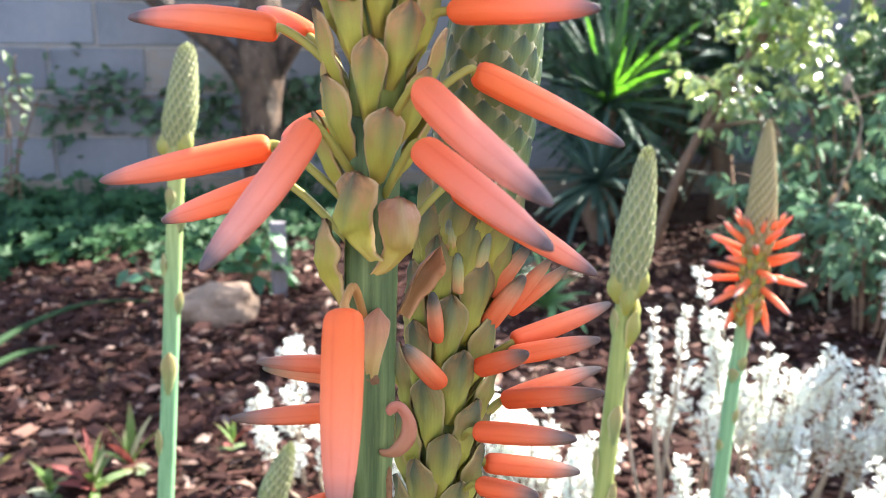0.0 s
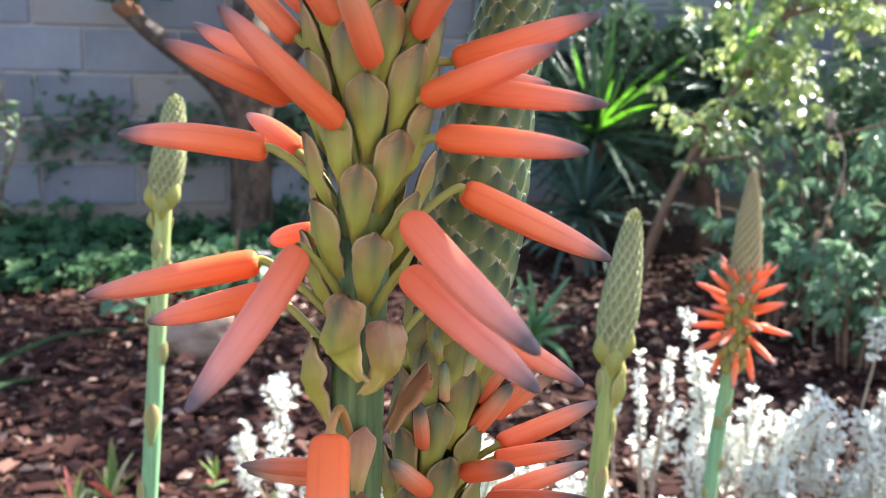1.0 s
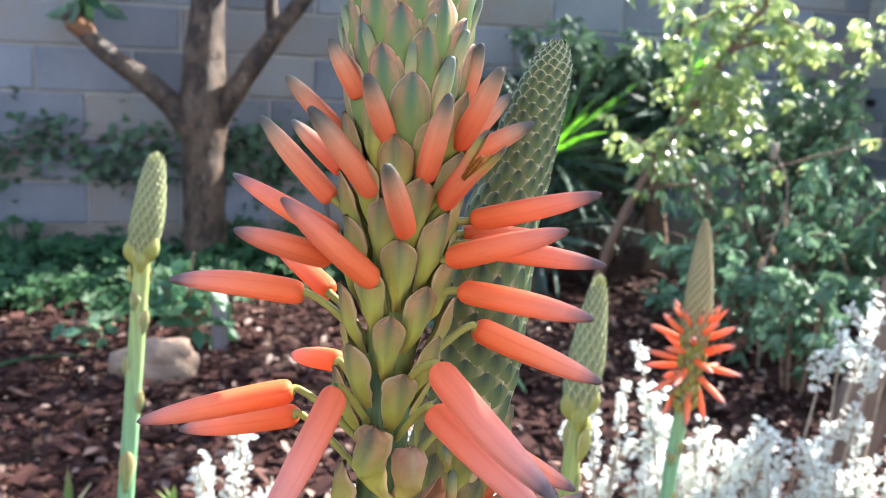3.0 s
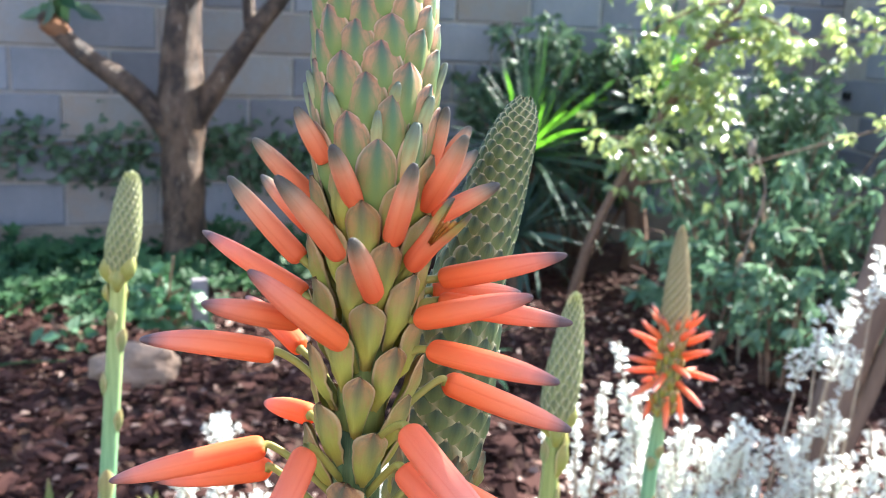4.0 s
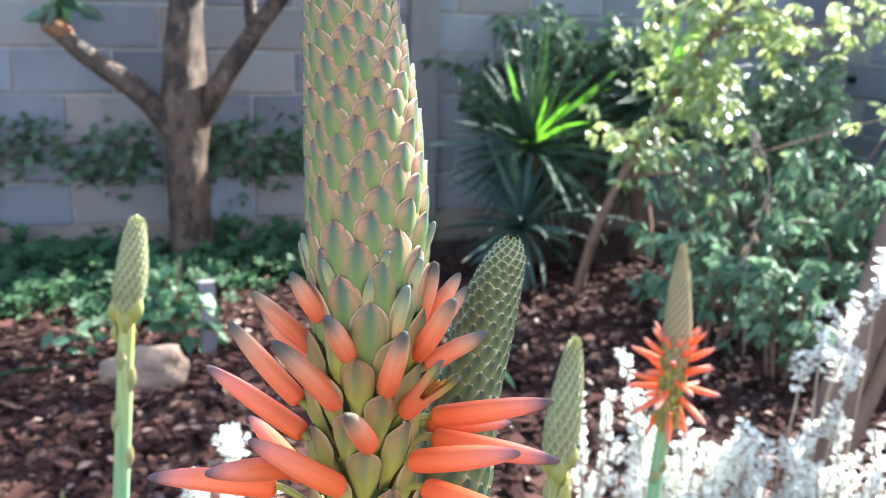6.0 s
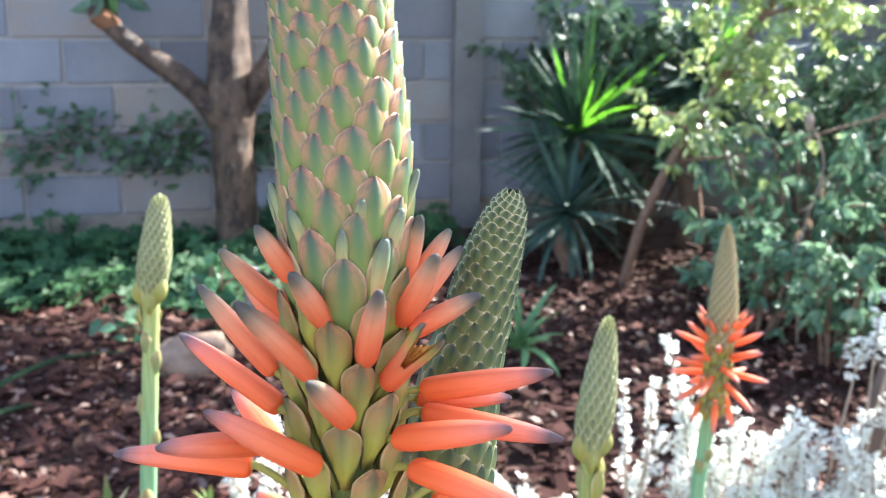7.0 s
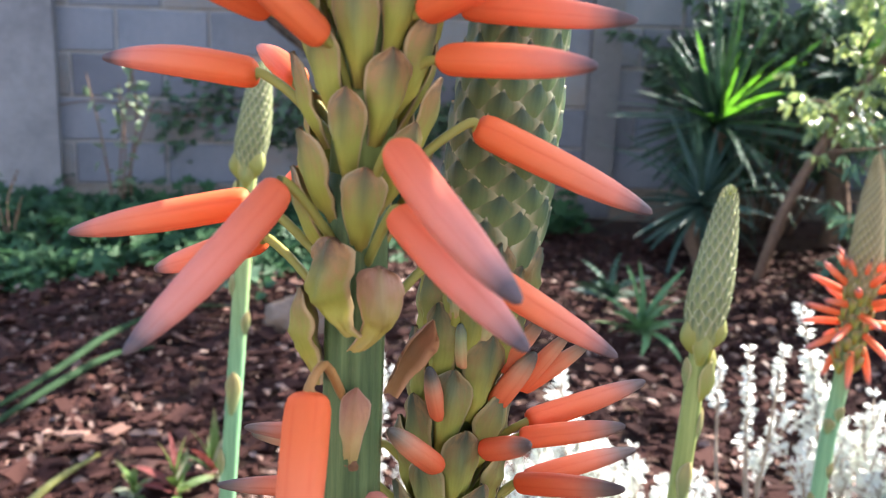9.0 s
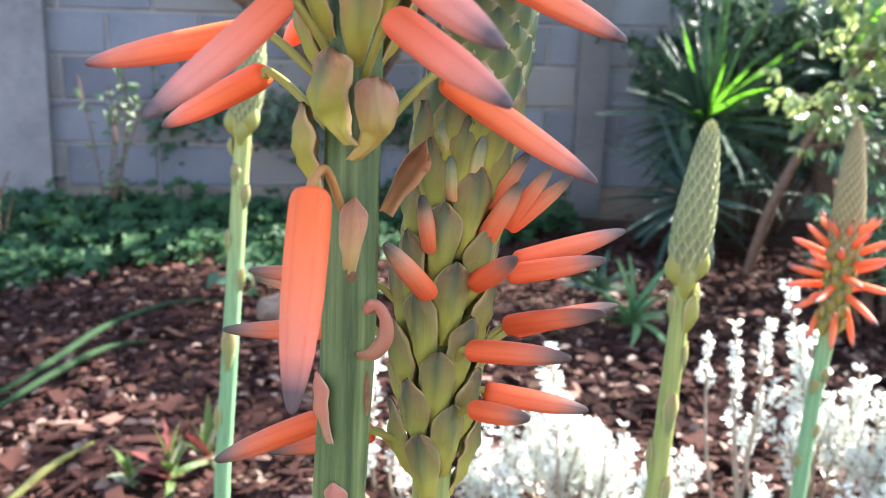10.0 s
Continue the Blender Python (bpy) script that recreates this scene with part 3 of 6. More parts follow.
def build_mulch():
    rng = random.Random(5)
    verts, faces = [], []
    for n in range(24000):
        x, y = (rng.uniform(-2.5, 1.9), rng.uniform(0.7, 3.75)) if n < 15000 else (rng.gauss(-0.3, 1.5), rng.gauss(1.2, 1.3))
        if y > 3.72 + 0.36 * (x + 1.25) or x > 2.25 - 0.158 * (y - 5.05) * -1 - 0.2:
            continue
        l = 0.5 * rng.choice((0.012, 0.018, 0.024, 0.03, 0.045, 0.06)) * rng.uniform(0.8, 1.3)
        w, h = l * rng.uniform(0.3, 0.75), rng.uniform(0.0008, 0.0045)
        z = rng.uniform(0.0, 0.022)
        m = Euler((rng.gauss(0, 0.22), rng.gauss(0, 0.22), rng.uniform(0, 6.28))).to_matrix()
        o = len(verts)
        bend = rng.uniform(-0.4, 0.4) * l
        for sx, sy, sz in ((-1, -0.8, -1), (0.9, -1, -1), (1.1, 0.8, -1), (-0.9, 1, -1), (-1, -0.7, 1), (0.85, -0.9, 1), (1, 0.75, 1), (-0.95, 0.9, 1)):
            q = m @ Vector((sx * l * rng.uniform(0.8, 1.1), sy * w * rng.uniform(0.7, 1.1), sz * h + bend * (sx * sx - 0.5) * 0.5))
            verts.append((q.x + x, q.y + y, q.z + z))
        faces += [(o + 3, o + 2, o + 1, o), (o + 4, o + 5, o + 6, o + 7), (o, o + 1, o + 5, o + 4), (o + 1, o + 2, o + 6, o + 5), (o + 2, o + 3, o + 7, o + 6), (o + 3, o, o + 4, o + 7)]
    tagged(new("bark_mulch", mesh_data("bark_mulch", verts, faces, CHIPS, smooth=False)), "red-brown bark chips and dry leaves scattered over the soil", "mulch", kind="stuff")


build_mulch()


def leaf_litter():
    """Dry curled leaves, pale pink and tan, among the bark chips."""
    rng = random.Random(6)
    places, sizes, dirs = [], [], []
    for _ in range(2600):
        x, y = rng.uniform(-2.2, 1.5), 0.75 + 2.6 * rng.random() ** 1.4
        if y > 3.3 + 0.36 * (x + 1.25):
            continue
        places.append((x, y, 0.012 + 0.02 * rng.random()))
        sizes.append(rng.uniform(0.014, 0.042))
        dirs.append((rng.gauss(0, 1), rng.gauss(0, 1), rng.gauss(0.0, 0.25)))
    tagged(new("leaf_litter", leaf_cloud("leaf_litter", places, sizes, LITTER, 9, 0.55, 0.0, (0, 0, 1), dirs, 0.45)), "pale dry leaves scattered over the bark mulch", "litter", kind="stuff")


leaf_litter()

# ---- block walls ----
COURSE, BLOCK_L, FOOT = 0.19, 0.39, 0.13


def block_data(name, material, seed, length=BLOCK_L):
    bm = bmesh.new()
    bmesh.ops.create_cube(bm, size=1.0)
    rng = random.Random(seed)
    for v in bm.verts:
        v.co = Vector((v.co.x * (length - 0.012), v.co.y * 0.18, v.co.z * (COURSE - 0.012))) + Vector([rng.uniform(-0.0015, 0.0015) for _ in range(3)])
    bmesh.ops.bevel(bm, geom=bm.edges[:], offset=0.006, segments=1, affect="EDGES")
    me = bpy.data.meshes.new(name)
    bm.to_mesh(me)
    bm.free()
    me.materials.append(material)
    return me


BLOCKS = [block_data("block", BLOCK, s) for s in (1, 2)]
STAINED = [block_data("block", RUSTY_BLOCK, s) for s in (3, 4)]


def box_data(name, material, sx, sy, sz, bevel=0.004, at=(0, 0, 0)):
    bm = bmesh.new()
    bmesh.ops.create_cube(bm, size=1.0)
    for v in bm.verts:
        v.co = Vector((v.co.x * sx, v.co.y * sy, v.co.z * sz))
    if bevel:
        bmesh.ops.bevel(bm, geom=bm.edges[:], offset=bevel, segments=2, affect="EDGES")
    for v in bm.verts:
        v.co += Vector(at)
    me = bpy.data.meshes.new(name)
    bm.to_mesh(me)
    bm.free()
    me.materials.append(material)
    return me


def block_wall(name, start, angle, length, courses, label, shift, stained, step=0.0):
    """A wall of hollow blocks along +x of its own frame; its face is at y = 0, seen from -y."""
    w = thing(name, (start[0], start[1], 0), label, "wall", kind="structure")
    w.matrix_basis = Matrix.Translation((start[0], start[1], 0)) @ Matrix.Rotation(angle, 4, "Z")
    base = parent_world(w)
    top = FOOT + courses * COURSE
    hang("mortar_core", box_data("mortar_core", MORTAR, length, 0.16, top - 0.002, 0, (length / 2, 0.092, top / 2)), w, base)
    hang("footing", box_data("footing", RENDERED, length, 0.24, FOOT + 0.2, 0.012, (length / 2, 0.10, FOOT / 2 - 0.1)), w, base, "brownish plastered footing")
    if step:
        hang("mortar_core", box_data("mortar_core", MORTAR, step, 0.16, COURSE, 0, (step / 2, 0.092, top - COURSE / 2 - 0.002)), w, base @ Matrix.Translation((length - step, 0, COURSE)))
    rng = random.Random(len(name))
    for c in range(courses + (1 if step else 0)):
        s = -BLOCK_L + shift + (BLOCK_L / 2 if c % 2 else 0)
        while s < length - 0.05:
            s += BLOCK_L
            if s < 0.2 or s > length - 0.2 or (c == courses and s < length - step + 0.2):
                continue
            me = rng.choice(STAINED if rng.random() < stained else BLOCKS)
            m = base @ Matrix.Translation((s, 0.09 + rng.uniform(-0.002, 0.002), FOOT + (c + 0.5) * COURSE))
            hang("block", me, w, m)
    return w


WALL_AT, WALL_ANGLE = Vector((-1.25, 3.80, 0)), math.atan2(0.339, 0.941)
WALL_DIR = Vector((0.941, 0.339, 0))
wall_back = block_wall("wall_back", WALL_AT - WALL_DIR * 1.9, WALL_ANGLE, 6.1, 6, "grey concrete block garden wall in shade, with mortar joints", 0.20, 0.2, 2.85)
wall_side = block_wall("wall_side", (2.24, 5.05), -math.atan2(0.988, 0.156), 4.2, 7, "grey concrete block wall with a pale mortar joint", 0.1, 0.1)


def build_pier(name, s, width, material, depth, label):
    w = thing(name, WALL_AT + WALL_DIR * s, label, "pillar", kind="structure")
    w.matrix_basis = Matrix.Translation(WALL_AT + WALL_DIR * s) @ Matrix.Rotation(WALL_ANGLE, 4, "Z")
    bm = bmesh.new()
    bmesh.ops.create_cube(bm, size=1.0)
    bmesh.ops.subdivide_edges(bm, edges=bm.edges[:], cuts=7, use_grid_fill=True)
    for v in bm.verts:
        v.co = Vector((v.co.x * width, v.co.y * depth - depth / 2 - 0.004, (v.co.z + 0.5) * 1.47))
        v.co += Vector((1, 1, 0)) * 0.008 * noise.noise(v.co * 9)
    me = bpy.data.meshes.new("shaft")
    bm.to_mesh(me)
    bm.free()
    me.materials.append(material)
    hang("shaft", me, w, parent_world(w))


build_pier("pillar_1", 1.24, 0.14, GREY_PIER, 0.05, "narrow dull grey plastered pillar against the block wall")
build_pier("pillar_2", -1.42, 0.52, PLASTER, 0.06, "pale stained plaster pillar at the end of the block wall")


def bounce_wall():
    """An unseen plain wall behind the viewer, added to bounce sunlight onto the aloes."""
    w = thing("wall_bounce", (0, -2.6, 0), "unseen plain pale grey wall added to bounce sunlight onto the aloes", "wall", kind="structure")
    hang("plaster_face", box_data("plaster_face", BOUNCE_GREY, 9.0, 0.22, 2.7, 0.01, (0, -0.11, 1.33)), w, parent_world(w))


bounce_wall()


# ---- the flower spikes ----
DIVERGENCE = 99.33


class Spike:
    """A flowering spike: its axis and radius by height, and the spiral of its bracts."""

    def __init__(self, ob, xs, ys, zs, rz, rr):
        self.ob, self.xs, self.ys, self.zs, self.rz, self.rr = ob, xs, ys, zs, rz, rr

    def axis(self, z):
        return Vector((float(np.interp(z, self.zs, self.xs)), float(np.interp(z, self.zs, self.ys)), z))

    def radius(self, z):
        return float(np.interp(z, self.rz, self.rr))

    def out(self, az):
        """az in degrees: 0 towards -y, growing towards +x."""
        a = radians(az)
        return Vector((math.sin(a), -math.cos(a), 0))

    def bract(self, z, az, length, width, sunk, lift=0.0006):
        o = self.out(az)
        tip = self.axis(z) + o * (self.radius(z) + lift)
        zb = z - length
        base = self.axis(zb) + o * max(0.001, self.radius(zb) - sunk)
        return bract_pose(tip, base, o, width)

    def stem_point(self, z, towards, r):
        a = self.axis(z)
        d = Vector(towards) - a
        d.z = 0
        return a + d.normalized() * r


def stalk_part(sp, z0, z1, r0, r1, material, label, seg=20, steps=40):
    zs = [z0 + (z1 - z0) * i / steps for i in range(steps + 1)]
    pts = [sp.axis(z) for z in zs]
    radii = [r0 + (r1 - r0) * i / steps for i in range(steps + 1)]
    hang("stalk", tube_data("stalk", pts, radii, material, seg, True, 6, 0.06), sp.ob, None, label)


def put_floret(sp, base, tip, radius, turn=0.0, kind=None, pedicel=0.0, stem_r=0.0075, rise=0.004, label="", stem=PEDICEL):
    """A floret with its own short stalk, which leaves the spike below the floret by pedicel metres."""
    me = (kind or FLORET_MESHES)[int(abs(base[0]) * 1e5) % len(kind or FLORET_MESHES)]
    ob = hang("floret" if kind in (None, FLORET_MESHES, DARK_FLORET_MESHES, SPLIT_MESHES, PINK_MESHES) else "bud", me, sp.ob, floret_pose(base, tip, radius, turn), label)
    if pedicel:
        b, t = Vector(base), Vector(tip)
        root = sp.stem_point(b.z - pedicel, b, stem_r)
        inner = b + (t - b).normalized() * 0.0012
        mid = root.lerp(b, 0.55) + Vector((0, 0, rise))
        path = smooth_path([root - (mid - root) * 0.2, root, mid, b - (t - b).normalized() * 0.0015, inner], 4)
        r = [0.0012] * (len(path) - 3) + [0.0014, 0.002, 0.002]
        me2 = tube_data("pedicel", path, r, stem, 8)
        me2.transform(parent_world(ob).inverted())
        new_ped = new("pedicel", me2)
        new_ped.parent = ob
    return ob


MAIN_BASE = Vector((-0.034, 0.020, 0))
main_spike = thing("aloe_flower_spike", MAIN_BASE, "tall aloe flower spike with coral tubular florets and green bracts", "aloe flower")
MAIN = Spike(main_spike,
             [-0.034, -0.0105, -0.007, -0.0065, -0.0058, -0.0040, -0.0032, -0.0055, -0.0090, -0.0130, -0.0165],
             [0.020, 0.0115, 0.0115, 0.0115, 0.0115, 0.0115, 0.0115, 0.0115, 0.0115, 0.0115, 0.0115],
             [-0.05, 0.70, 0.7665, 0.807, 0.853, 0.8813, 0.9723, 1.0045, 1.0342, 1.06, 1.085],
             [0.80, 0.85, 0.86, 0.90, 0.95, 0.9723, 0.9886, 1.0045, 1.0199, 1.0342, 1.055, 1.068, 1.078],
             [0.0120, 0.0145, 0.0160, 0.0172, 0.0182, 0.0178, 0.0171, 0.0161, 0.0145, 0.0123, 0.0085, 0.0050, 0.0005])
stalk_part(MAIN, -0.02, 0.86, 0.0095, 0.0076, STALK, "stout ribbed green stalk with a few brown scars", 24, 60)
core = [0.86 + 0.0108 * i for i in range(21)]
hang("core", tube_data("core", [MAIN.axis(z) for z in core], [max(0.0006, 0.0076 if z < 0.905 else min(MAIN.radius(z) - 0.0036, 0.0076 + (z - 0.905) * 0.16)) for z in core], STALK_OLIVE, 20), main_spike)

SPIRAL_N = (-150, -80, 0, 29, 58, 87, 116, 134, 152, 163, 174, 185, 192, 203, 210, 217)
SPIRAL_Z = (1.078, 1.060, 1.036, 1.0255, 1.0145, 1.0018, 0.987, 0.976, 0.961, 0.9495, 0.9325, 0.9154, 0.9043, 0.8814, 0.8633, 0.845)
SCALE_MESHES = [bract_mesh("bract", SCALE, RHOMB, 0.14, 0.20, s, twist=-0.10 + 0.03 * s, wave=0.04) for s in range(5)]
BRACT_MESHES = [bract_mesh("bract", BRACT, SHOULDERED, 0.26, 0.30, 20 + s, 0.0, 10, 14, 0.10 * (s % 3 - 1), 0.0, 0.10) for s in range(6)]


def spiral_bracts():
    rng = random.Random(3)
    far = []
    for n in range(-150, 213):
        z = float(np.interp(n, SPIRAL_N, SPIRAL_Z))
        az = -0.76 - DIVERGENCE * n + rng.uniform(-2.2, 2.2)
        gap = float(np.interp(n - 29, SPIRAL_N, SPIRAL_Z)) - z
        low = min(1.0, max(0.0, (n - 140) / 35))
        width = (1 - low) * 0.66 * MAIN.radius(z) + low * 0.0106
        length = (1 - low) * max(0.006, gap * 1.25) + low * 0.0236
        sunk = (1 - low) * 0.0040 + low * 0.0075
        width, length = width * rng.uniform(0.92, 1.07), length * rng.uniform(0.94, 1.06)
        m = MAIN.bract(z + rng.uniform(-0.0005, 0.0005), az, length, max(width, 0.003), sunk, 0.0004 + 0.0002 * low + rng.uniform(-0.0001, 0.0001))
        if n < -25:
            far.append(m)
        else:
            me = rng.choice(SCALE_MESHES if n < 166 else BRACT_MESHES)
            hang("bract", me, main_spike, m)
    ob = hang("cone_tip", join_posed("cone_tip", SCALE_MESHES[0], far, SCALE), main_spike)
    tagged(ob, kind="stuff")


spiral_bracts()


def lower_bract(name, tip, base, az, width, me, label=""):
    hang(name, me, main_spike, bract_pose(tip, base, MAIN.out(az), width), label)


NARROW_FOOT = ((0.0, 0.26), (0.15, 0.32), (0.35, 0.60), (0.6, 1.0), (0.78, 0.97), (0.9, 0.64), (0.97, 0.26), (1.0, 0.04))
SHARP = ((0.0, 0.52), (0.2, 0.56), (0.45, 0.84), (0.72, 1.0), (0.80, 0.88), (0.92, 0.36), (1.0, 0.03))
CUT_TOP = ((0.0, 0.42), (0.12, 0.44), (0.28, 0.62), (0.5, 0.90), (0.68, 1.0), (0.84, 0.94), (0.93, 0.66), (0.98, 0.30), (1.0, 0.05))
CUPPED = bract_mesh("bract", BRACT, NARROW_FOOT, 0.46, 0.42, 41, 0.0, 10, 16, 0.06, 0.7, 0.12)
CUPPED_CUT = bract_mesh("bract", BRACT, CUT_TOP, 0.44, 0.40, 45, -0.03, 12, 18, 0.12, 0.9, 0.22)
CUPPED_BLUSH = bract_mesh("bract", BLUSH_BRACT, CUT_TOP, 0.44, 0.44, 46, 0.0, 12, 18, -0.06, -1.0, 0.24)
DRY_CUP = bract_mesh("bract", DRY_BRACT, SHARP, -0.34, -0.85, 42, 0.0, 12, 16, 0.0, 0.0, 0.10)
PINK_CUP = bract_mesh("bract", PINK_BRACT, SHARP, 0.40, 0.75, 43, 0.0, 10, 14, 0.06, 1.1, 0.16)
SHEATH = ((0.0, 0.66), (0.15, 0.60), (0.35, 0.70), (0.58, 0.93), (0.74, 1.0), (0.82, 0.90), (0.91, 0.48), (1.0, 0.05))
SHEATH_CUP = bract_mesh("bract", TAN_BRACT, SHEATH, 0.20, 0.60, 44, 0.0, 12, 16, 0.10, 0.0, 0.10)
lower_bract("bract", (-0.0095, -0.0035, 0.8468), (-0.0088, 0.0030, 0.8240), -22, 0.0136, CUPPED_CUT, "cupped green bract with a mauve tip")
lower_bract("bract", (0.0036, -0.0012, 0.8405), (0.0026, 0.0030, 0.8195), 18, 0.0118, CUPPED_BLUSH, "cupped bract blushed pink, its foot curled aside")
lower_bract("bract", (-0.0180, 0.0035, 0.8330), (-0.0130, 0.0080, 0.8090), -75, 0.0120, CUPPED)
lower_bract("bract", (0.0125, 0.0165, 0.8232), (0.0020, 0.0140, 0.8030), 40, 0.0084, DRY_CUP, "dry brown curled bract")
lower_bract("bract", (-0.0032, 0.0010, 0.8092), (-0.0054, 0.0044, 0.7850), 6, 0.0078, SHEATH_CUP, "withered pinkish bract")
lower_bract("bract", (-0.0135, 0.0020, 0.7595), (-0.0112, 0.0032, 0.7390), -40, 0.0052, PINK_CUP, "withered pinkish bract")
lower_bract("bract", (-0.0090, 0.0020, 0.7265), (-0.0075, 0.0030, 0.7090), 0, 0.0070, PINK_CUP, "withered pinkish bract")


def curled_bract():
    """The withered bract that stands off the stalk and curls back to it."""
    path = smooth_path([(-0.0022, 0.0050, 0.7640), (0.0020, 0.0030, 0.7655), (0.0055, 0.0030, 0.7700), (0.0058, 0.0032, 0.7755), (0.0030, 0.0034, 0.7795), (0.0006, 0.0036, 0.7780), (0.0002, 0.0038, 0.7765)], 5)
    n = len(path)
    hang("bract", tube_data("bract", path, [0.0004 + 0.0013 * math.sin(math.pi * min(1, 0.15 + 0.85 * i / n)) for i in range(n)], PINK_BRACT, 8, True, 2, 0.45), main_spike, None, "withered pink bract curled back on itself")
    for x, y, z, w, h in ((-0.0048, 0.0040, 0.7868, 0.0044, 0.0032), (0.0002, 0.0052, 0.7530, 0.0018, 0.013), (-0.0135, 0.0058, 0.7270, 0.0016, 0.016)):
        bm = bmesh.new()
        bmesh.ops.create_icosphere(bm, subdivisions=3, radius=1.0)
        for v in bm.verts:
            v.co = Vector((v.co.x * w * 0.5, v.co.y * 0.0006, v.co.z * h * 0.5)) * (1 + 0.25 * noise.noise(v.co * 3))
        me = bpy.data.meshes.new("scar")
        bm.to_mesh(me)
        bm.free()
        me.materials.append(SCAR)
        hang("scar", me, main_spike, Matrix.Translation((x, y, z)), "brown scar where a bract fell")


curled_bract()

# base, tip, radius; coral florets round the lower part
LOW_FLORETS = (
    ((-0.0088, -0.0150, 0.8140), (-0.0066, -0.0362, 0.7634), 0.0055),
    ((-0.0193, -0.0061, 0.8588), (-0.0334, -0.0496, 0.8321), 0.0043),
    ((-0.0344, 0.0134, 0.8504), (-0.0810, 0.0062, 0.8401), 0.0042),
    ((-0.0350, 0.0225, 0.8388), (-0.0810, 0.0494, 0.8190), 0.0042),
    ((-0.0315, 0.0120, 0.8819), (-0.0725, 0.0122, 0.8836), 0.0040),
    ((-0.0253, 0.0229, 0.8794), (-0.0487, 0.0545, 0.8870), 0.0036),
    ((-0.0220, 0.0260, 0.8560), (-0.0431, 0.0602, 0.8457), 0.0038),
    ((0.0203, 0.0207, 0.8716), (0.0642, 0.0343, 0.8506), 0.0043),
    ((0.0097, -0.0140, 0.8703), (0.0405, -0.0475, 0.8489), 0.0045),
    ((0.0087, -0.0070, 0.8547), (0.0418, -0.0385, 0.8371), 0.0044),
    ((0.0160, 0.0200, 0.8400), (0.0586, 0.0357, 0.8110), 0.0042),
)
for i, (b, t, r) in enumerate(LOW_FLORETS):
    put_floret(MAIN, b, t, r * 0.98, 0.7 * i, PINK_MESHES if i in (1, 8, 9) else None, 0.015 if i else 0.009, 0.0070, 0.0022 if i else 0.007, "", PEDICEL if i else PEDICEL_BROWN)
SIDE_FLORETS = (
    ((0.0152, 0.0030, 0.8875), (0.0500, -0.0234, 0.8890), 0.0040),
    ((0.0173, 0.0140, 0.8994), (0.0567, 0.0033, 0.8975), 0.0038),
    ((0.0113, 0.0001, 0.8977), (0.0417, -0.0211, 0.9115), 0.0040),
    ((0.0173, 0.0137, 0.9067), (0.0528, -0.0013, 0.9188), 0.0038),
    ((0.0150, 0.0200, 0.9010), (0.0429, 0.0229, 0.9008), 0.0034),
    ((-0.0225, 0.0120, 0.9000), (-0.0586, 0.0338, 0.9139), 0.0038),
    ((-0.0094, -0.0044, 0.8912), (-0.0314, -0.0294, 0.9173), 0.0040),
    ((-0.0224, -0.0030, 0.8968), (-0.0421, -0.0335, 0.9097), 0.0037),
)
for i, (b, t, r) in enumerate(SIDE_FLORETS):
    put_floret(MAIN, b, t, r * 0.92, 1.1 * i, None, 0.010, 0.0085, 0.003)
TOP_FLORETS = (
    ((-0.0234, 0.0127, 0.9109), (-0.0477, 0.0210, 0.9333), 0.0037),
    ((-0.0190, 0.0150, 0.9270), (-0.0383, 0.0116, 0.9461), 0.0034),
    ((-0.0220, 0.0240, 0.9180), (-0.0420, 0.0443, 0.9308), 0.0033),
    ((-0.0112, 0.0001, 0.9148), (-0.0273, -0.0127, 0.9395), 0.0038),
    ((-0.0009, -0.0071, 0.9058), (-0.0050, -0.0354, 0.9282), 0.0037),
    ((-0.0064, -0.0013, 0.9301), (-0.0125, -0.0176, 0.9486), 0.0034),
    ((0.0036, -0.0012, 0.9205), (0.0091, -0.0182, 0.9447), 0.0036),
    ((0.0088, 0.0018, 0.9130), (0.0222, -0.0156, 0.9340), 0.0037),
    ((0.0115, 0.0065, 0.9292), (0.0227, -0.0095, 0.9517), 0.0036),
    ((0.0145, 0.0060, 0.9260), (0.0332, 0.0079, 0.9369), 0.0032),
    ((0.0130, 0.0180, 0.9270), (0.0272, 0.0339, 0.9434), 0.0032),
)
for i, (b, t, r) in enumerate(TOP_FLORETS):
    put_floret(MAIN, b, t, r * 0.90, -1.03 if i == 7 else 0.9 * i, SPLIT_MESHES if i == 7 else BUD_MESHES, 0.008, 0.0095, 0.0)
YOUNG_BUDS = (
    ((-0.0155, 0.0010, 0.9420), (-0.0240, -0.0042, 0.9568), 0.0028),
    ((0.0114, 0.0100, 0.9378), (0.0175, 0.0074, 0.9580), 0.0028),
    ((0.0155, 0.0110, 0.9370), (0.0242, 0.0185, 0.9520), 0.0027),
)
for i, (b, t, r) in enumerate(YOUNG_BUDS):
    put_floret(MAIN, b, t, r, i, BUD_MESHES)
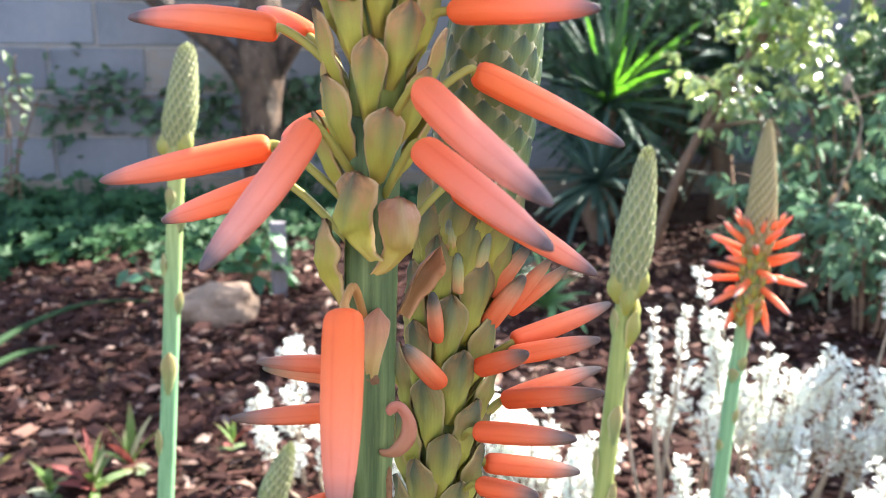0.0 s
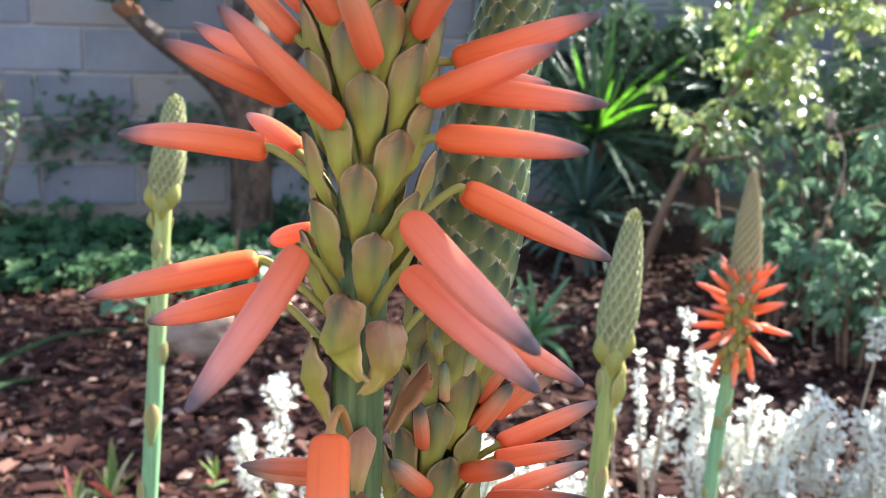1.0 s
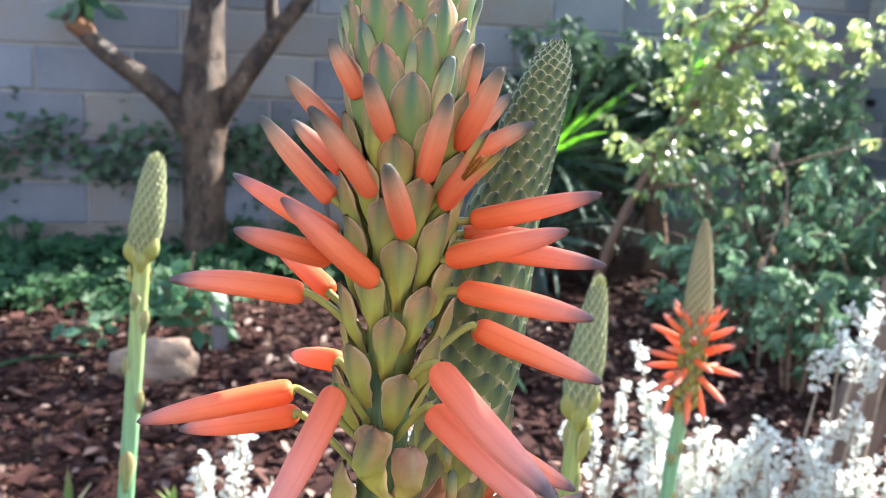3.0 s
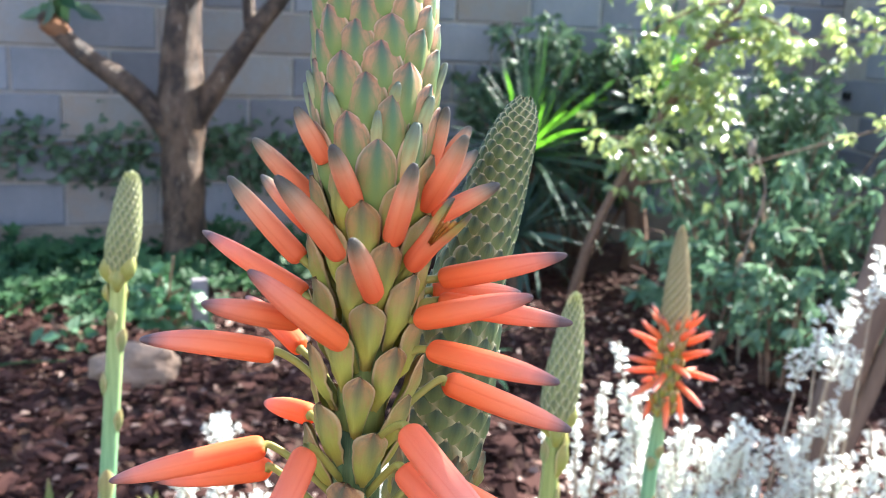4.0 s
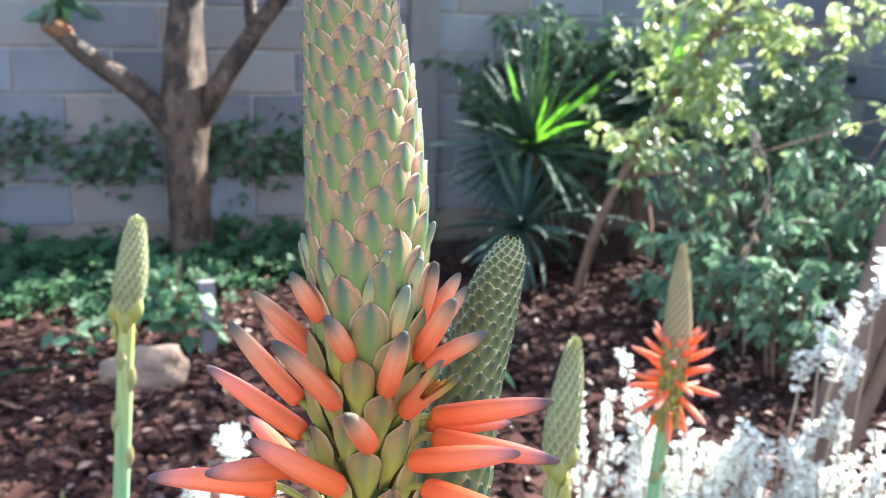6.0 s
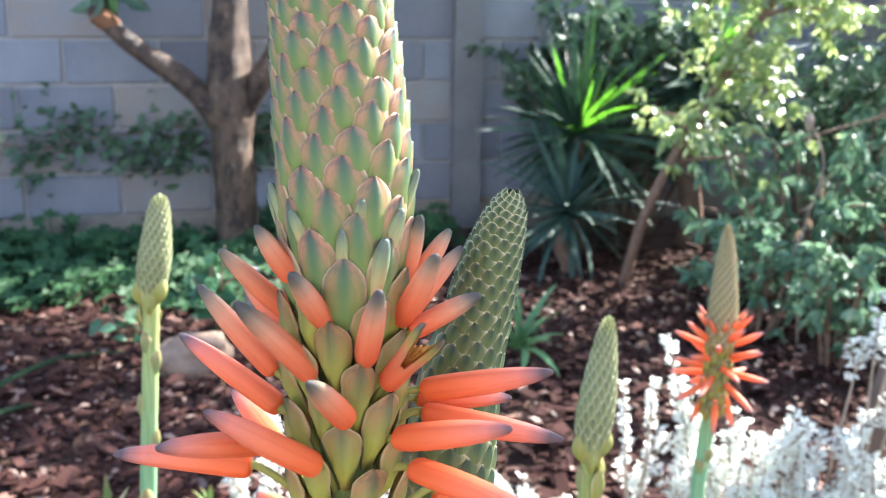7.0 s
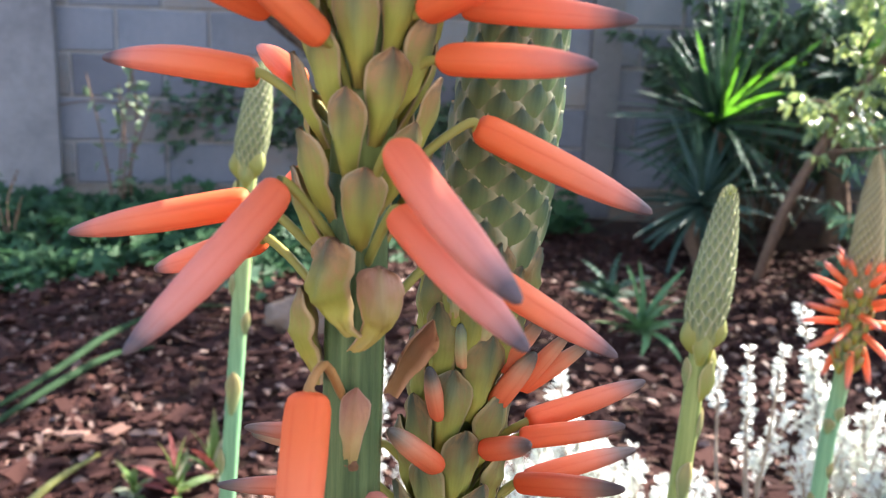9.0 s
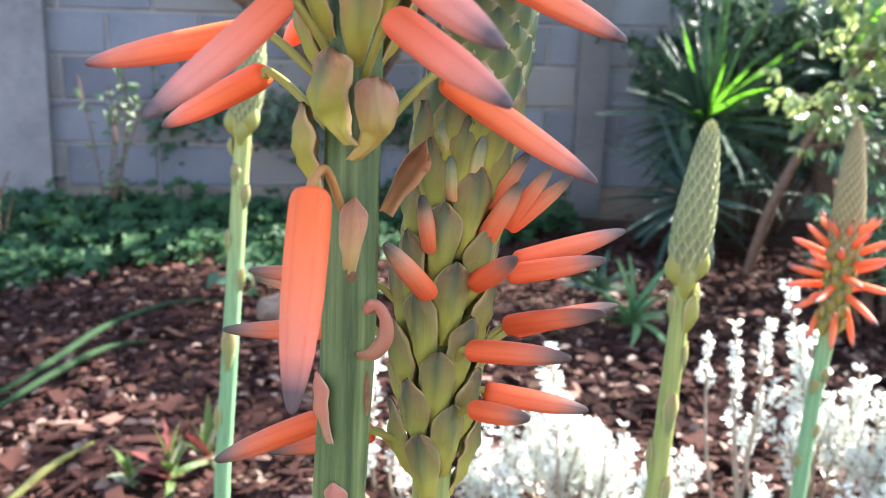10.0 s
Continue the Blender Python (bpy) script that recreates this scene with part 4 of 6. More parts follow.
# green buds that show behind the bract tips: height of base and tip, direction
for z0, z1, az, r in ((0.943, 0.9572, 6, 0.0017), (0.956, 0.9648, 21, 0.0017), (0.949, 0.9612, -34, 0.0018), (0.946, 0.9612, 54, 0.0022), (0.937, 0.9542, 39, 0.0026),
                      (0.950, 0.9665, -68, 0.0017), (0.945, 0.9630, -84, 0.0018), (0.954, 0.9700, 80, 0.0018), (0.940, 0.9570, 92, 0.0022), (0.944, 0.9610, 120, 0.0020), (0.940, 0.9580, -115, 0.0022), (0.942, 0.9600, 170, 0.0022)):
    o = MAIN.out(az)
    put_floret(MAIN, MAIN.axis(z0) + o * (MAIN.radius(z0) - 0.0046), MAIN.axis(z1) + o * (MAIN.radius(z1) + 0.0020), r, az, GREEN_BUD_MESHES)


def stamens():
    """The one floret whose lobes have parted: stamens in its mouth."""
    base, tip = Vector((0.0088, 0.0018, 0.9130)), Vector((0.0222, -0.0156, 0.9340))
    for k2, (a, b) in enumerate(((0.35, 0.80), (0.35, 0.74), (0.35, 0.69))):
        off = Vector((-0.0007, 0.0001, 0.0006)) * (k2 - 1)
        path = smooth_path([base.lerp(tip, a) + off * 0.4, base.lerp(tip, (a + b) / 2) + off, base.lerp(tip, b) + off * 1.4], 3)
        hang("stamen", tube_data("stamen", path, [0.0005] * (len(path) - 2) + [0.0008, 0.0005], STAMEN, 6), main_spike, None, "dark orange stamen in an opening floret")


stamens()

# ---- the second spike, close behind ----
second_spike = thing("aloe_flower_spike", (0.002, 0.057, 0), "darker aloe spike with a scaly green bud cone above coral florets", "aloe flower")
SECOND = Spike(second_spike,
               [0.002, 0.0095, 0.0108, 0.0112, 0.0165, 0.0225, 0.0245, 0.0270, 0.0320, 0.0355, 0.0397, 0.0412],
               [0.057, 0.0540, 0.0525, 0.0520, 0.0500, 0.0480, 0.0470, 0.0455, 0.0440, 0.0405, 0.0360, 0.0340],
               [-0.05, 0.66, 0.735, 0.765, 0.81, 0.85, 0.875, 0.90, 0.918, 0.937, 0.9535, 0.961],
               [0.70, 0.735, 0.765, 0.80, 0.85, 0.875, 0.90, 0.918, 0.937, 0.946, 0.9535, 0.958, 0.9608, 0.9618],
               [0.0135, 0.0150, 0.0165, 0.0158, 0.0150, 0.0145, 0.0128, 0.0111, 0.0098, 0.0085, 0.0068, 0.0047, 0.0026, 0.0004])
stalk_part(SECOND, -0.02, 0.78, 0.0085, 0.0065, STALK_OLIVE, "green stalk", 20, 40)
core = [0.78 + 0.009 * i for i in range(20)]
hang("core", tube_data("core", [SECOND.axis(z) for z in core], [max(0.0005, min(0.0065 if z < 0.815 else 0.0098, SECOND.radius(z) - 0.0046)) for z in core], STALK_OLIVE, 20), second_spike)
BROAD = ((0.0, 0.50), (0.4, 0.85), (0.60, 0.98), (0.70, 1.0), (0.79, 0.86), (0.90, 0.50), (0.97, 0.20), (1.0, 0.05))
B_SCALES = [bract_mesh("bract", SCALE_B, BROAD, 0.09, 0.17, 50 + s, 0.0, 9, 12, 0.02 * (s - 1), 0.0, 0.015) for s in range(3)]
SHOULDER = ((0.0, 0.40), (0.25, 0.60), (0.5, 0.88), (0.68, 1.0), (0.78, 0.98), (0.88, 0.66), (0.96, 0.30), (1.0, 0.04))
DARK_TIP_MESHES = [bract_mesh("bract", DARK_TIP, SHOULDER, 0.24, 0.34, 70 + s, 0.0, 10, 14, 0.08 * (s % 3 - 1), 0.0, 0.14) for s in range(5)]
SECOND_N = (0, 30, 60, 90, 130, 170, 200, 230, 333, 353, 393)
SECOND_Z = (0.961, 0.9571, 0.9523, 0.9466, 0.9373, 0.9262, 0.9165, 0.9054, 0.8472, 0.827, 0.722)


def second_bracts():
    rng = random.Random(8)
    far = []
    for n in range(0, 392):
        z = float(np.interp(n, SECOND_N, SECOND_Z))
        az = 314.4 - DIVERGENCE * n + rng.uniform(-0.8, 0.8)
        r = SECOND.radius(z)
        step = 0.25 * (float(np.interp(n - 2, SECOND_N, SECOND_Z)) - float(np.interp(n + 2, SECOND_N, SECOND_Z)))
        broad = r * float(np.interp(z, (0.85, 0.92), (1.04, 0.76)))
        low = min(1.0, max(0.0, (n - 324) / 34))
        width = (1 - low) * broad + low * 0.0124
        length = (1 - low) * min(0.022, max(0.004, 22.0 * r * step / max(broad, 0.001))) + low * 0.0300
        m = SECOND.bract(z, az, length, max(width, 0.002), (1 - low) * 0.0016 + low * 0.0070, -0.0004 + 0.0008 * low)
        if n < 50:
            far.append(m)
        else:
            hang("bract", rng.choice(B_SCALES if n < 340 else DARK_TIP_MESHES), second_spike, m)
    tagged(hang("bud_cone", join_posed("bud_cone", B_SCALES[0], far, SCALE_B), second_spike), kind="stuff")


second_bracts()
SECOND_FLORETS = (
    ((0.0342, 0.0544, 0.7812), (0.0682, 0.0766, 0.7896), 0.0038),
    ((0.0330, 0.0480, 0.7790), (0.0628, 0.0503, 0.7856), 0.0034),
    ((0.0240, 0.0420, 0.7770), (0.0387, 0.0166, 0.7921), 0.0035),
    ((0.0330, 0.0700, 0.7540), (0.0679, 0.0900, 0.7600), 0.0036),
    ((0.0322, 0.0588, 0.7587), (0.0638, 0.0377, 0.7726), 0.0036),
    ((0.0231, 0.0362, 0.7573), (0.0553, 0.0258, 0.7615), 0.0036),
    ((0.0262, 0.0550, 0.7370), (0.0607, 0.0670, 0.7288), 0.0038),
    ((0.0253, 0.0369, 0.7385), (0.0443, 0.0237, 0.7423), 0.0034),
    ((-0.0120, 0.0500, 0.7570), (-0.0575, 0.0389, 0.7557), 0.0036),
    ((-0.0080, 0.0470, 0.7720), (-0.0479, 0.0380, 0.7767), 0.0034),
    ((-0.0230, 0.0350, 0.7300), (-0.0572, 0.0300, 0.7139), 0.0040),
    ((-0.0090, 0.0500, 0.7210), (-0.0457, 0.0450, 0.7113), 0.0038),
)
for i, (b, t, r) in enumerate(SECOND_FLORETS):
    put_floret(SECOND, b, t, r * 0.97, 0.8 * i, DARK_FLORET_MESHES, 0.012, 0.0075, 0.001)
SECOND_BUDS = (
    ((0.0109, 0.0377, 0.7875), (0.0096, 0.0275, 0.8057), 0.0026),
    ((0.0120, 0.0310, 0.7759), (0.0039, 0.0088, 0.7951), 0.0033),
    ((0.0257, 0.0445, 0.7904), (0.0371, 0.0363, 0.8099), 0.0032),
    ((0.0272, 0.0470, 0.7995), (0.0384, 0.0430, 0.8184), 0.0026),
    ((0.0318, 0.0500, 0.7935), (0.0450, 0.0440, 0.8138), 0.0025),
    ((0.0325, 0.0530, 0.7925), (0.0512, 0.0470, 0.8108), 0.0025),
    ((-0.0120, 0.0480, 0.7690), (-0.0465, 0.0400, 0.7735), 0.0032),
)
for i, (b, t, r) in enumerate(SECOND_BUDS):
    put_floret(SECOND, b, t, r, i, BUD_MESHES)
for b, t, r in (((0.0172, 0.0385, 0.8030), (0.0166, 0.0345, 0.8165), 0.0022), ((0.0222, 0.0385, 0.8085), (0.0256, 0.0350, 0.8230), 0.0022), ((0.0149, 0.0370, 0.8170), (0.0139, 0.0335, 0.8270), 0.0020)):
    put_floret(SECOND, b, t, r, 0, GREEN_BUD_MESHES)


# ---- slender spikes farther off ----
C_SCALES = bract_mesh("bract", SCALE_C, RHOMB, 0.16, 0.16, 60, 0.0, 7, 9)
POD = bract_mesh("bract", OLIVE_BRACT, OVATE, 0.20, 0.5, 61)
PALE_POD = bract_mesh("bract", YELLOW_POD, OVATE, 0.36, 0.5, 62)


def slender_spike(label, xs, ys, zs, rz, rr, z_cone, count, stalk, r0, r1, pods, scale_w=0.68, scales=None):
    base = (xs[0], ys[0], 0)
    ob = thing("aloe_flower_spike", base, label, "aloe flower")
    sp = Spike(ob, xs, ys, zs, rz, rr)
    stalk_part(sp, -0.02, z_cone + 0.012, r0, r1, stalk, "smooth green stalk", 16, 40)
    top = rz[-1]
    cs = [z_cone + (top - z_cone) * i / 14 for i in range(15)]
    hang("core", tube_data("core", [sp.axis(z) for z in cs], [max(0.0004, sp.radius(z) - 0.0030) for z in cs], stalk, 16), ob)
    poses = []
    area = [sp.radius(z) for z in np.linspace(top, z_cone, 60)]
    cum = np.cumsum(1.0 / (np.array(area) ** 1.0 + 0.004))
    cum = (cum - cum[0]) / (cum[-1] - cum[0])
    for n in range(count):
        z = float(np.interp(n / count, cum, np.linspace(top, z_cone, 60)))
        zz = float(np.interp(max(0, n - 29) / count, cum, np.linspace(top, z_cone, 60)))
        length = max(0.004, (zz - z) * 1.15)
        poses.append(sp.bract(z, 17 - DIVERGENCE * n, length, max(0.0018, scale_w * sp.radius(z)), 0.0025, 0.0008))
    tagged(hang("bud_cone", join_posed("bud_cone", C_SCALES, poses, scales or SCALE_C), ob, None, "closed bud cone of overlapping scales"), kind="stuff")
    for z, az, l, w, me in pods:
        o = sp.out(az)
        r = float(np.interp(z, [0, z_cone], [r0, r1]))
        hang("bract", me, ob, bract_pose(sp.axis(z + l) + o * (r + (0.36 if me is PALE_POD else 0.16) * w), sp.axis(z) + o * (r + 0.0002), o, w * 1.25))
    return sp


slender_spike("slender aloe spike with a closed pale green bud cone",
              [-0.304, -0.290, -0.2757, -0.2667, -0.2604, -0.2547, -0.2478], [0.543] * 7, [-0.05, 0.42, 0.589, 0.697, 0.775, 0.806, 0.856],
              [0.770, 0.779, 0.792, 0.806, 0.830, 0.846, 0.8535, 0.8565], [0.0105, 0.0130, 0.0140, 0.0133, 0.0107, 0.0084, 0.0055, 0.0008], 0.774, 205, STALK_PALE, 0.0085, 0.0072,
              ((0.756, 62, 0.026, 0.0155, PALE_POD), (0.754, -70, 0.026, 0.0150, PALE_POD), (0.748, 8, 0.022, 0.012, PALE_POD), (0.736, -88, 0.018, 0.010, PALE_POD), (0.730, 160, 0.022, 0.011, POD), (0.7435, -130, 0.02, 0.011, POD), (0.712, -25, 0.020, 0.010, POD), (0.690, 70, 0.024, 0.011, POD),
               (0.647, -75, 0.024, 0.011, POD), (0.612, 80, 0.024, 0.010, POD), (0.535, 10, 0.044, 0.012, POD), (0.47, -60, 0.03, 0.011, POD)))
slender_spike("slender aloe spike, pale green bud cone on an olive stalk",
              [0.096, 0.109, 0.1117, 0.1150, 0.1160, 0.1190, 0.1238], [0.409] * 7, [-0.05, 0.52, 0.582, 0.665, 0.705, 0.735, 0.799],
              [0.703, 0.711, 0.722, 0.735, 0.760, 0.780, 0.792, 0.7985, 0.8005], [0.0100, 0.0126, 0.0137, 0.0130, 0.0106, 0.0080, 0.0057, 0.0037, 0.0006], 0.707, 200, STALK_OLIVE, 0.0090, 0.0062,
              ((0.688, 74, 0.026, 0.0140, PALE_POD), (0.685, -66, 0.026, 0.0140, PALE_POD), (0.678, 8, 0.024, 0.011, PALE_POD), (0.668, 95, 0.020, 0.009, PALE_POD), (0.690, 170, 0.024, 0.011, PALE_POD), (0.660, -80, 0.022, 0.009, POD), (0.652, 55, 0.030, 0.011, PALE_POD), (0.620, 95, 0.026, 0.008, POD),
               (0.575, 25, 0.034, 0.010, POD), (0.54, -100, 0.03, 0.010, POD), (0.515, 70, 0.03, 0.010, POD)))
far_spike = slender_spike("aloe spike with a pointed bud cone over coral florets",
                          [0.296, 0.306, 0.3090, 0.3165, 0.3215, 0.3195, 0.3180], [0.845] * 7, [-0.05, 0.305, 0.45, 0.54, 0.64, 0.70, 0.773],
                          [0.625, 0.645, 0.66, 0.70, 0.735, 0.758, 0.770, 0.7745], [0.0165, 0.0178, 0.0172, 0.0146, 0.0108, 0.0070, 0.0040, 0.0006], 0.632, 420, STALK_PALE, 0.0085, 0.0085,
                          ((0.47, 40, 0.02, 0.012, POD), (0.455, -30, 0.02, 0.012, POD), (0.40, 60, 0.02, 0.011, POD), (0.36, -70, 0.02, 0.011, POD)), 0.55, SCALE_O)
tagged(far_spike.ob, "aloe spike with a pointed bud cone above coral florets")


def far_florets():
    rng = random.Random(14)
    for n in range(36):
        t = n / 35
        az = 33 - DIVERGENCE * n
        o = far_spike.out(az)
        if t < 0.30:
            z, l, lift, r = 0.650 - 0.03 * t, 0.020 + 0.03 * t, 1.5 - 1.6 * t, 0.0026
        elif t < 0.9:
            q = (t - 0.30) / 0.6
            z, l, lift, r = 0.636 - 0.066 * q, 0.036 + 0.012 * q, 0.75 - 1.15 * q, 0.0041
        else:
            z, l, lift, r = 0.562 - 0.10 * (t - 0.9), 0.042, -3.2, 0.0040
        d = (o + Vector((0, 0, lift + rng.uniform(-0.15, 0.15)))).normalized()
        b = far_spike.axis(z) + o * (0.016 if t < 0.9 else 0.013)
        if t < 0.55 or t >= 0.9 or rng.random() < 0.72:
            hang("floret", rng.choice(BUD_MESHES if t < 0.2 else FLORET_MESHES), far_spike.ob, floret_pose(b, b + d * l * rng.uniform(0.95, 1.3), r, rng.uniform(0, 6)))
    for n in range(44):
        z = 0.648 - 0.105 * n / 43
        hang("bract", BRACT_MESHES[n % 6], far_spike.ob, far_spike.bract(z, 70 - DIVERGENCE * n, 0.020, 0.012, 0.006, 0.001))


far_florets()
slender_spike("short young aloe spike with a closed green bud cone", [-0.224, -0.202, -0.1800], [0.60] * 3, [-0.05, 0.40, 0.463], [0.385, 0.40, 0.42, 0.445, 0.458, 0.4645], [0.012, 0.0145, 0.0140, 0.0095, 0.0055, 0.0006], 0.39, 150, STALK_PALE, 0.007, 0.006, ())


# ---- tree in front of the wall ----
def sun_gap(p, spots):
    """Whether p falls in a gap left in the added leaves so that the sun reaches one of the spots (a place and the gap's
    radius).
    """
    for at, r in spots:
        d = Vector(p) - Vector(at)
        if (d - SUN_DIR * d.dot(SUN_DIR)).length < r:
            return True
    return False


# places kept in sun by gaps cut in the leaves overhead
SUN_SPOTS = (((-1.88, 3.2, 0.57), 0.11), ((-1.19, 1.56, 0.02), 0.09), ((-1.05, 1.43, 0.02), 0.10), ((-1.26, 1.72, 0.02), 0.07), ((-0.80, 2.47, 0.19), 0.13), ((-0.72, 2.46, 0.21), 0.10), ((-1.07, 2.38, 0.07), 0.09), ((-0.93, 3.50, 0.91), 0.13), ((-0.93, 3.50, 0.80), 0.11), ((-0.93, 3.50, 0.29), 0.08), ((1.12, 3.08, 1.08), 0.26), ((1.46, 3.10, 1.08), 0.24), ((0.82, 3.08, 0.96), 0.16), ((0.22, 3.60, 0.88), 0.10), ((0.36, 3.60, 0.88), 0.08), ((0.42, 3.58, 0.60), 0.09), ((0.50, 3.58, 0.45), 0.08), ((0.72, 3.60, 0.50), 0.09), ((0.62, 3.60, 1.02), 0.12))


def build_tree():
    ob = thing("garden_tree", (-1.02, 3.53, 0), "small garden tree with a forked grey-brown trunk and dark leaves", "tree")
    trunk = smooth_path([(-1.02, 3.53, -0.03), (-1.017, 3.53, 0.17), (-1.020, 3.53, 0.41), (-1.022, 3.53, 0.60), (-1.023, 3.53, 0.74), (-1.020, 3.54, 0.90), (-1.008, 3.55, 1.09), (-0.99, 3.58, 1.45), (-0.93, 3.62, 1.9)], 6)
    n = len(trunk)
    hang("trunk", tube_data("trunk", trunk, [float(np.interp(i / n, [0, 0.12, 0.30, 0.42, 0.5, 0.62, 0.8, 1], [0.105, 0.088, 0.084, 0.100, 0.088, 0.078, 0.06, 0.03])) for i in range(n)], BARK, 18, True, 3, 0.07, 0.05, 1), ob)
    limbs = (([(-1.03, 3.52, 0.52), (-1.10, 3.51, 0.630), (-1.215, 3.50, 0.748), (-1.373, 3.49, 0.855), (-1.50, 3.48, 0.964), (-1.545, 3.47, 1.02)], 0.058, 0.028),
             ([(-1.01, 3.53, 0.56), (-0.950, 3.54, 0.655), (-0.832, 3.54, 0.84), (-0.71, 3.55, 1.015), (-0.60, 3.56, 1.16), (-0.40, 3.6, 1.5), (-0.2, 3.6, 1.75)], 0.055, 0.022),
             ([(-0.74, 3.55, 0.97), (-0.752, 3.55, 1.07), (-0.76, 3.55, 1.25), (-0.80, 3.5, 1.6)], 0.028, 0.016),
             ([(-1.0, 3.56, 1.15), (-1.15, 3.6, 1.45), (-1.35, 3.62, 1.75)], 0.045, 0.018))
    for i, (p, r0, r1) in enumerate(limbs):
        q = smooth_path(p, 5)
        hang("limb", tube_data("limb", q, [r0 + (r1 - r0) * j / (len(q) - 1) for j in range(len(q))], BARK, 12, True, 3, 0.05, 0.06, 20 + i), ob)
    stub = smooth_path([(-1.455, 3.485, 0.940), (-1.50, 3.479, 0.973), (-1.532, 3.47, 1.000)], 4)
    hang("cut_stub", tube_data("cut_stub", stub, [0.033, 0.036, 0.039, 0.041, 0.042, 0.042, 0.041, 0.040, 0.036], CUT_WOOD, 12, True, 0, 0, 0.08, 31), ob, None, "orange-brown pruned end of the limb")
    rng = random.Random(21)
    places, sizes = [], []
    # crown clumps out of view, added to shade the ground and the limb
    for cx, cy, cz, r, m in ((-1.05, 3.4, 1.95, 0.5, 800), (-0.25, 3.35, 1.95, 0.45, 600), (-1.5, 3.6, 1.9, 0.5, 600), (-0.8, 3.5, 1.75, 0.3, 250), (-0.32, 4.40, 1.95, 0.26, 190)):
        for _ in range(m):
            d = Vector((rng.gauss(0, 1), rng.gauss(0, 1), rng.gauss(0, 0.8))).normalized() * r * rng.random() ** 0.4
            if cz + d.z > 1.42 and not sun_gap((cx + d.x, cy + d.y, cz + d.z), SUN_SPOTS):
                places.append((cx + d.x, cy + d.y, cz + d.z))
                sizes.append(rng.uniform(0.05, 0.10))
    for _ in range(13):
        places.append((-1.47 + rng.gauss(0, 0.05), 3.44 + rng.gauss(0, 0.04), 1.07 + rng.gauss(0, 0.04)))
        sizes.append(rng.uniform(0.10, 0.17))
    tagged(hang("crown", leaf_cloud("crown", places, sizes, CROWN, 22, 0.5, 0.5), ob), kind="stuff")


build_tree()


# ---- strap-leaved plants ----
GLINT_DIR = Vector((0.47, -0.476, 0.773)).normalized()


def strap_plant(name, place, label, category, count, length, width, lifts, bends, material, seed, trunk=None, unlit_material=None, taper=0.75, others=()):
    """A rosette: leaf by leaf, lower ones hanging. lifts: angle over the horizon, of the innermost and the outermost leaves."""
    rng = random.Random(seed)
    ob = thing(name, (place[0], place[1], 0), label, category)
    c = Vector(place)
    for n in range(count):
        t = (n + 0.5) / count
        az = n * 2.39996 + rng.uniform(-0.4, 0.4)
        l = length * rng.uniform(0.5, 1.15) * (0.72 if unlit_material is not None and math.sin(az) > 0.2 else 1.0)
        verts, faces, vs = leaf_strip(l, width * rng.uniform(0.8, 1.15), (bends[0] + (bends[1] - bends[0]) * t) * rng.uniform(0.7, 1.3), 0.3, 8, taper)
        lift = radians(lifts[0] + (lifts[1] - lifts[0]) * t + rng.uniform(-11, 11))
        # upper leaves on the sun side mostly take the lit colour, others the shaded
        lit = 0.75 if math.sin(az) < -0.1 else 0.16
        mat = unlit_material if unlit_material is not None and (t > 0.42 or rng.random() > lit) else material
        if others and rng.random() < 0.5:
            mat = rng.choice(others)
        me = mesh_data("leaf", verts, faces, mat, None, vs)
        turn = Matrix.Rotation(az, 4, "Z") @ Matrix.Rotation(lift, 4, "X")
        roll = rng.gauss(0, 0.55)
        if unlit_material is not None and rng.random() < 0.55:
            # upper faces rolled to glint sunlight towards the viewer
            roll = math.atan2(GLINT_DIR.dot(turn.col[0].to_3d()), GLINT_DIR.dot(turn.col[2].to_3d())) + rng.gauss(0, 0.12)
        m = Matrix.Translation(c + Vector((0, 0, 0.03 * (1 - t)))) @ turn @ Matrix.Rotation(roll, 4, "Y")
        hang("leaf", me, ob, m)
    if trunk:
        path = [(place[0] + 0.02 * math.sin(i), place[1], -0.03 + (place[2] + 0.03) * i / 8) for i in range(9)]
        hang("trunk", tube_data("trunk", path, [trunk * (1.1 - 0.04 * i) for i in range(9)], RED_TWIG, 12, True, 0, 0, 0.12, seed), ob)
    return ob


strap_plant("yucca", (0.40, 3.72, 0.50), "yucca with sword leaves coloured bright as if sunlit, the rest coloured dark as shaded", "yucca", 190, 0.58, 0.024, (85, -86), (0.3, 0.55), STRAP_LIT, 31, 0.05, STRAP_UNLIT)
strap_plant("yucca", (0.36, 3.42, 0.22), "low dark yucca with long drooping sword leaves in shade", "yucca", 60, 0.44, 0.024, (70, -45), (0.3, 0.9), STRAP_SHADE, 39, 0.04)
strap_plant("yucca", (0.95, 3.95, 0.72), "taller yucca with sword leaves in sunlit and shaded greens, half hidden by a shrub", "yucca", 110, 0.50, 0.030, (85, -55), (0.3, 0.5), STRAP_LIT, 32, 0.05, STRAP_UNLIT)
strap_plant("small_aloe", (0.14, 2.40, 0.03), "small green aloe rosette growing in the mulch", "aloe", 22, 0.21, 0.026, (75, 8), (0.3, 1.0), ALOE_LEAF, 33)
strap_plant("small_aloe", (0.05, 2.75, 0.02), "small dark green rosette growing in the shade", "aloe", 14, 0.16, 0.03, (60, 5), (0.3, 0.9), STRAP_UNLIT, 34)
strap_plant("bromeliad", (-0.714, 1.245, 0.01), "small rosette plant with green and whitish leaves in the mulch", "bromeliad", 13, 0.090, 0.018, (80, 12), (0.2, 0.9), ROSETTE, 35, others=(ROSETTE_PALE, ROSETTE_RED, ROSETTE))
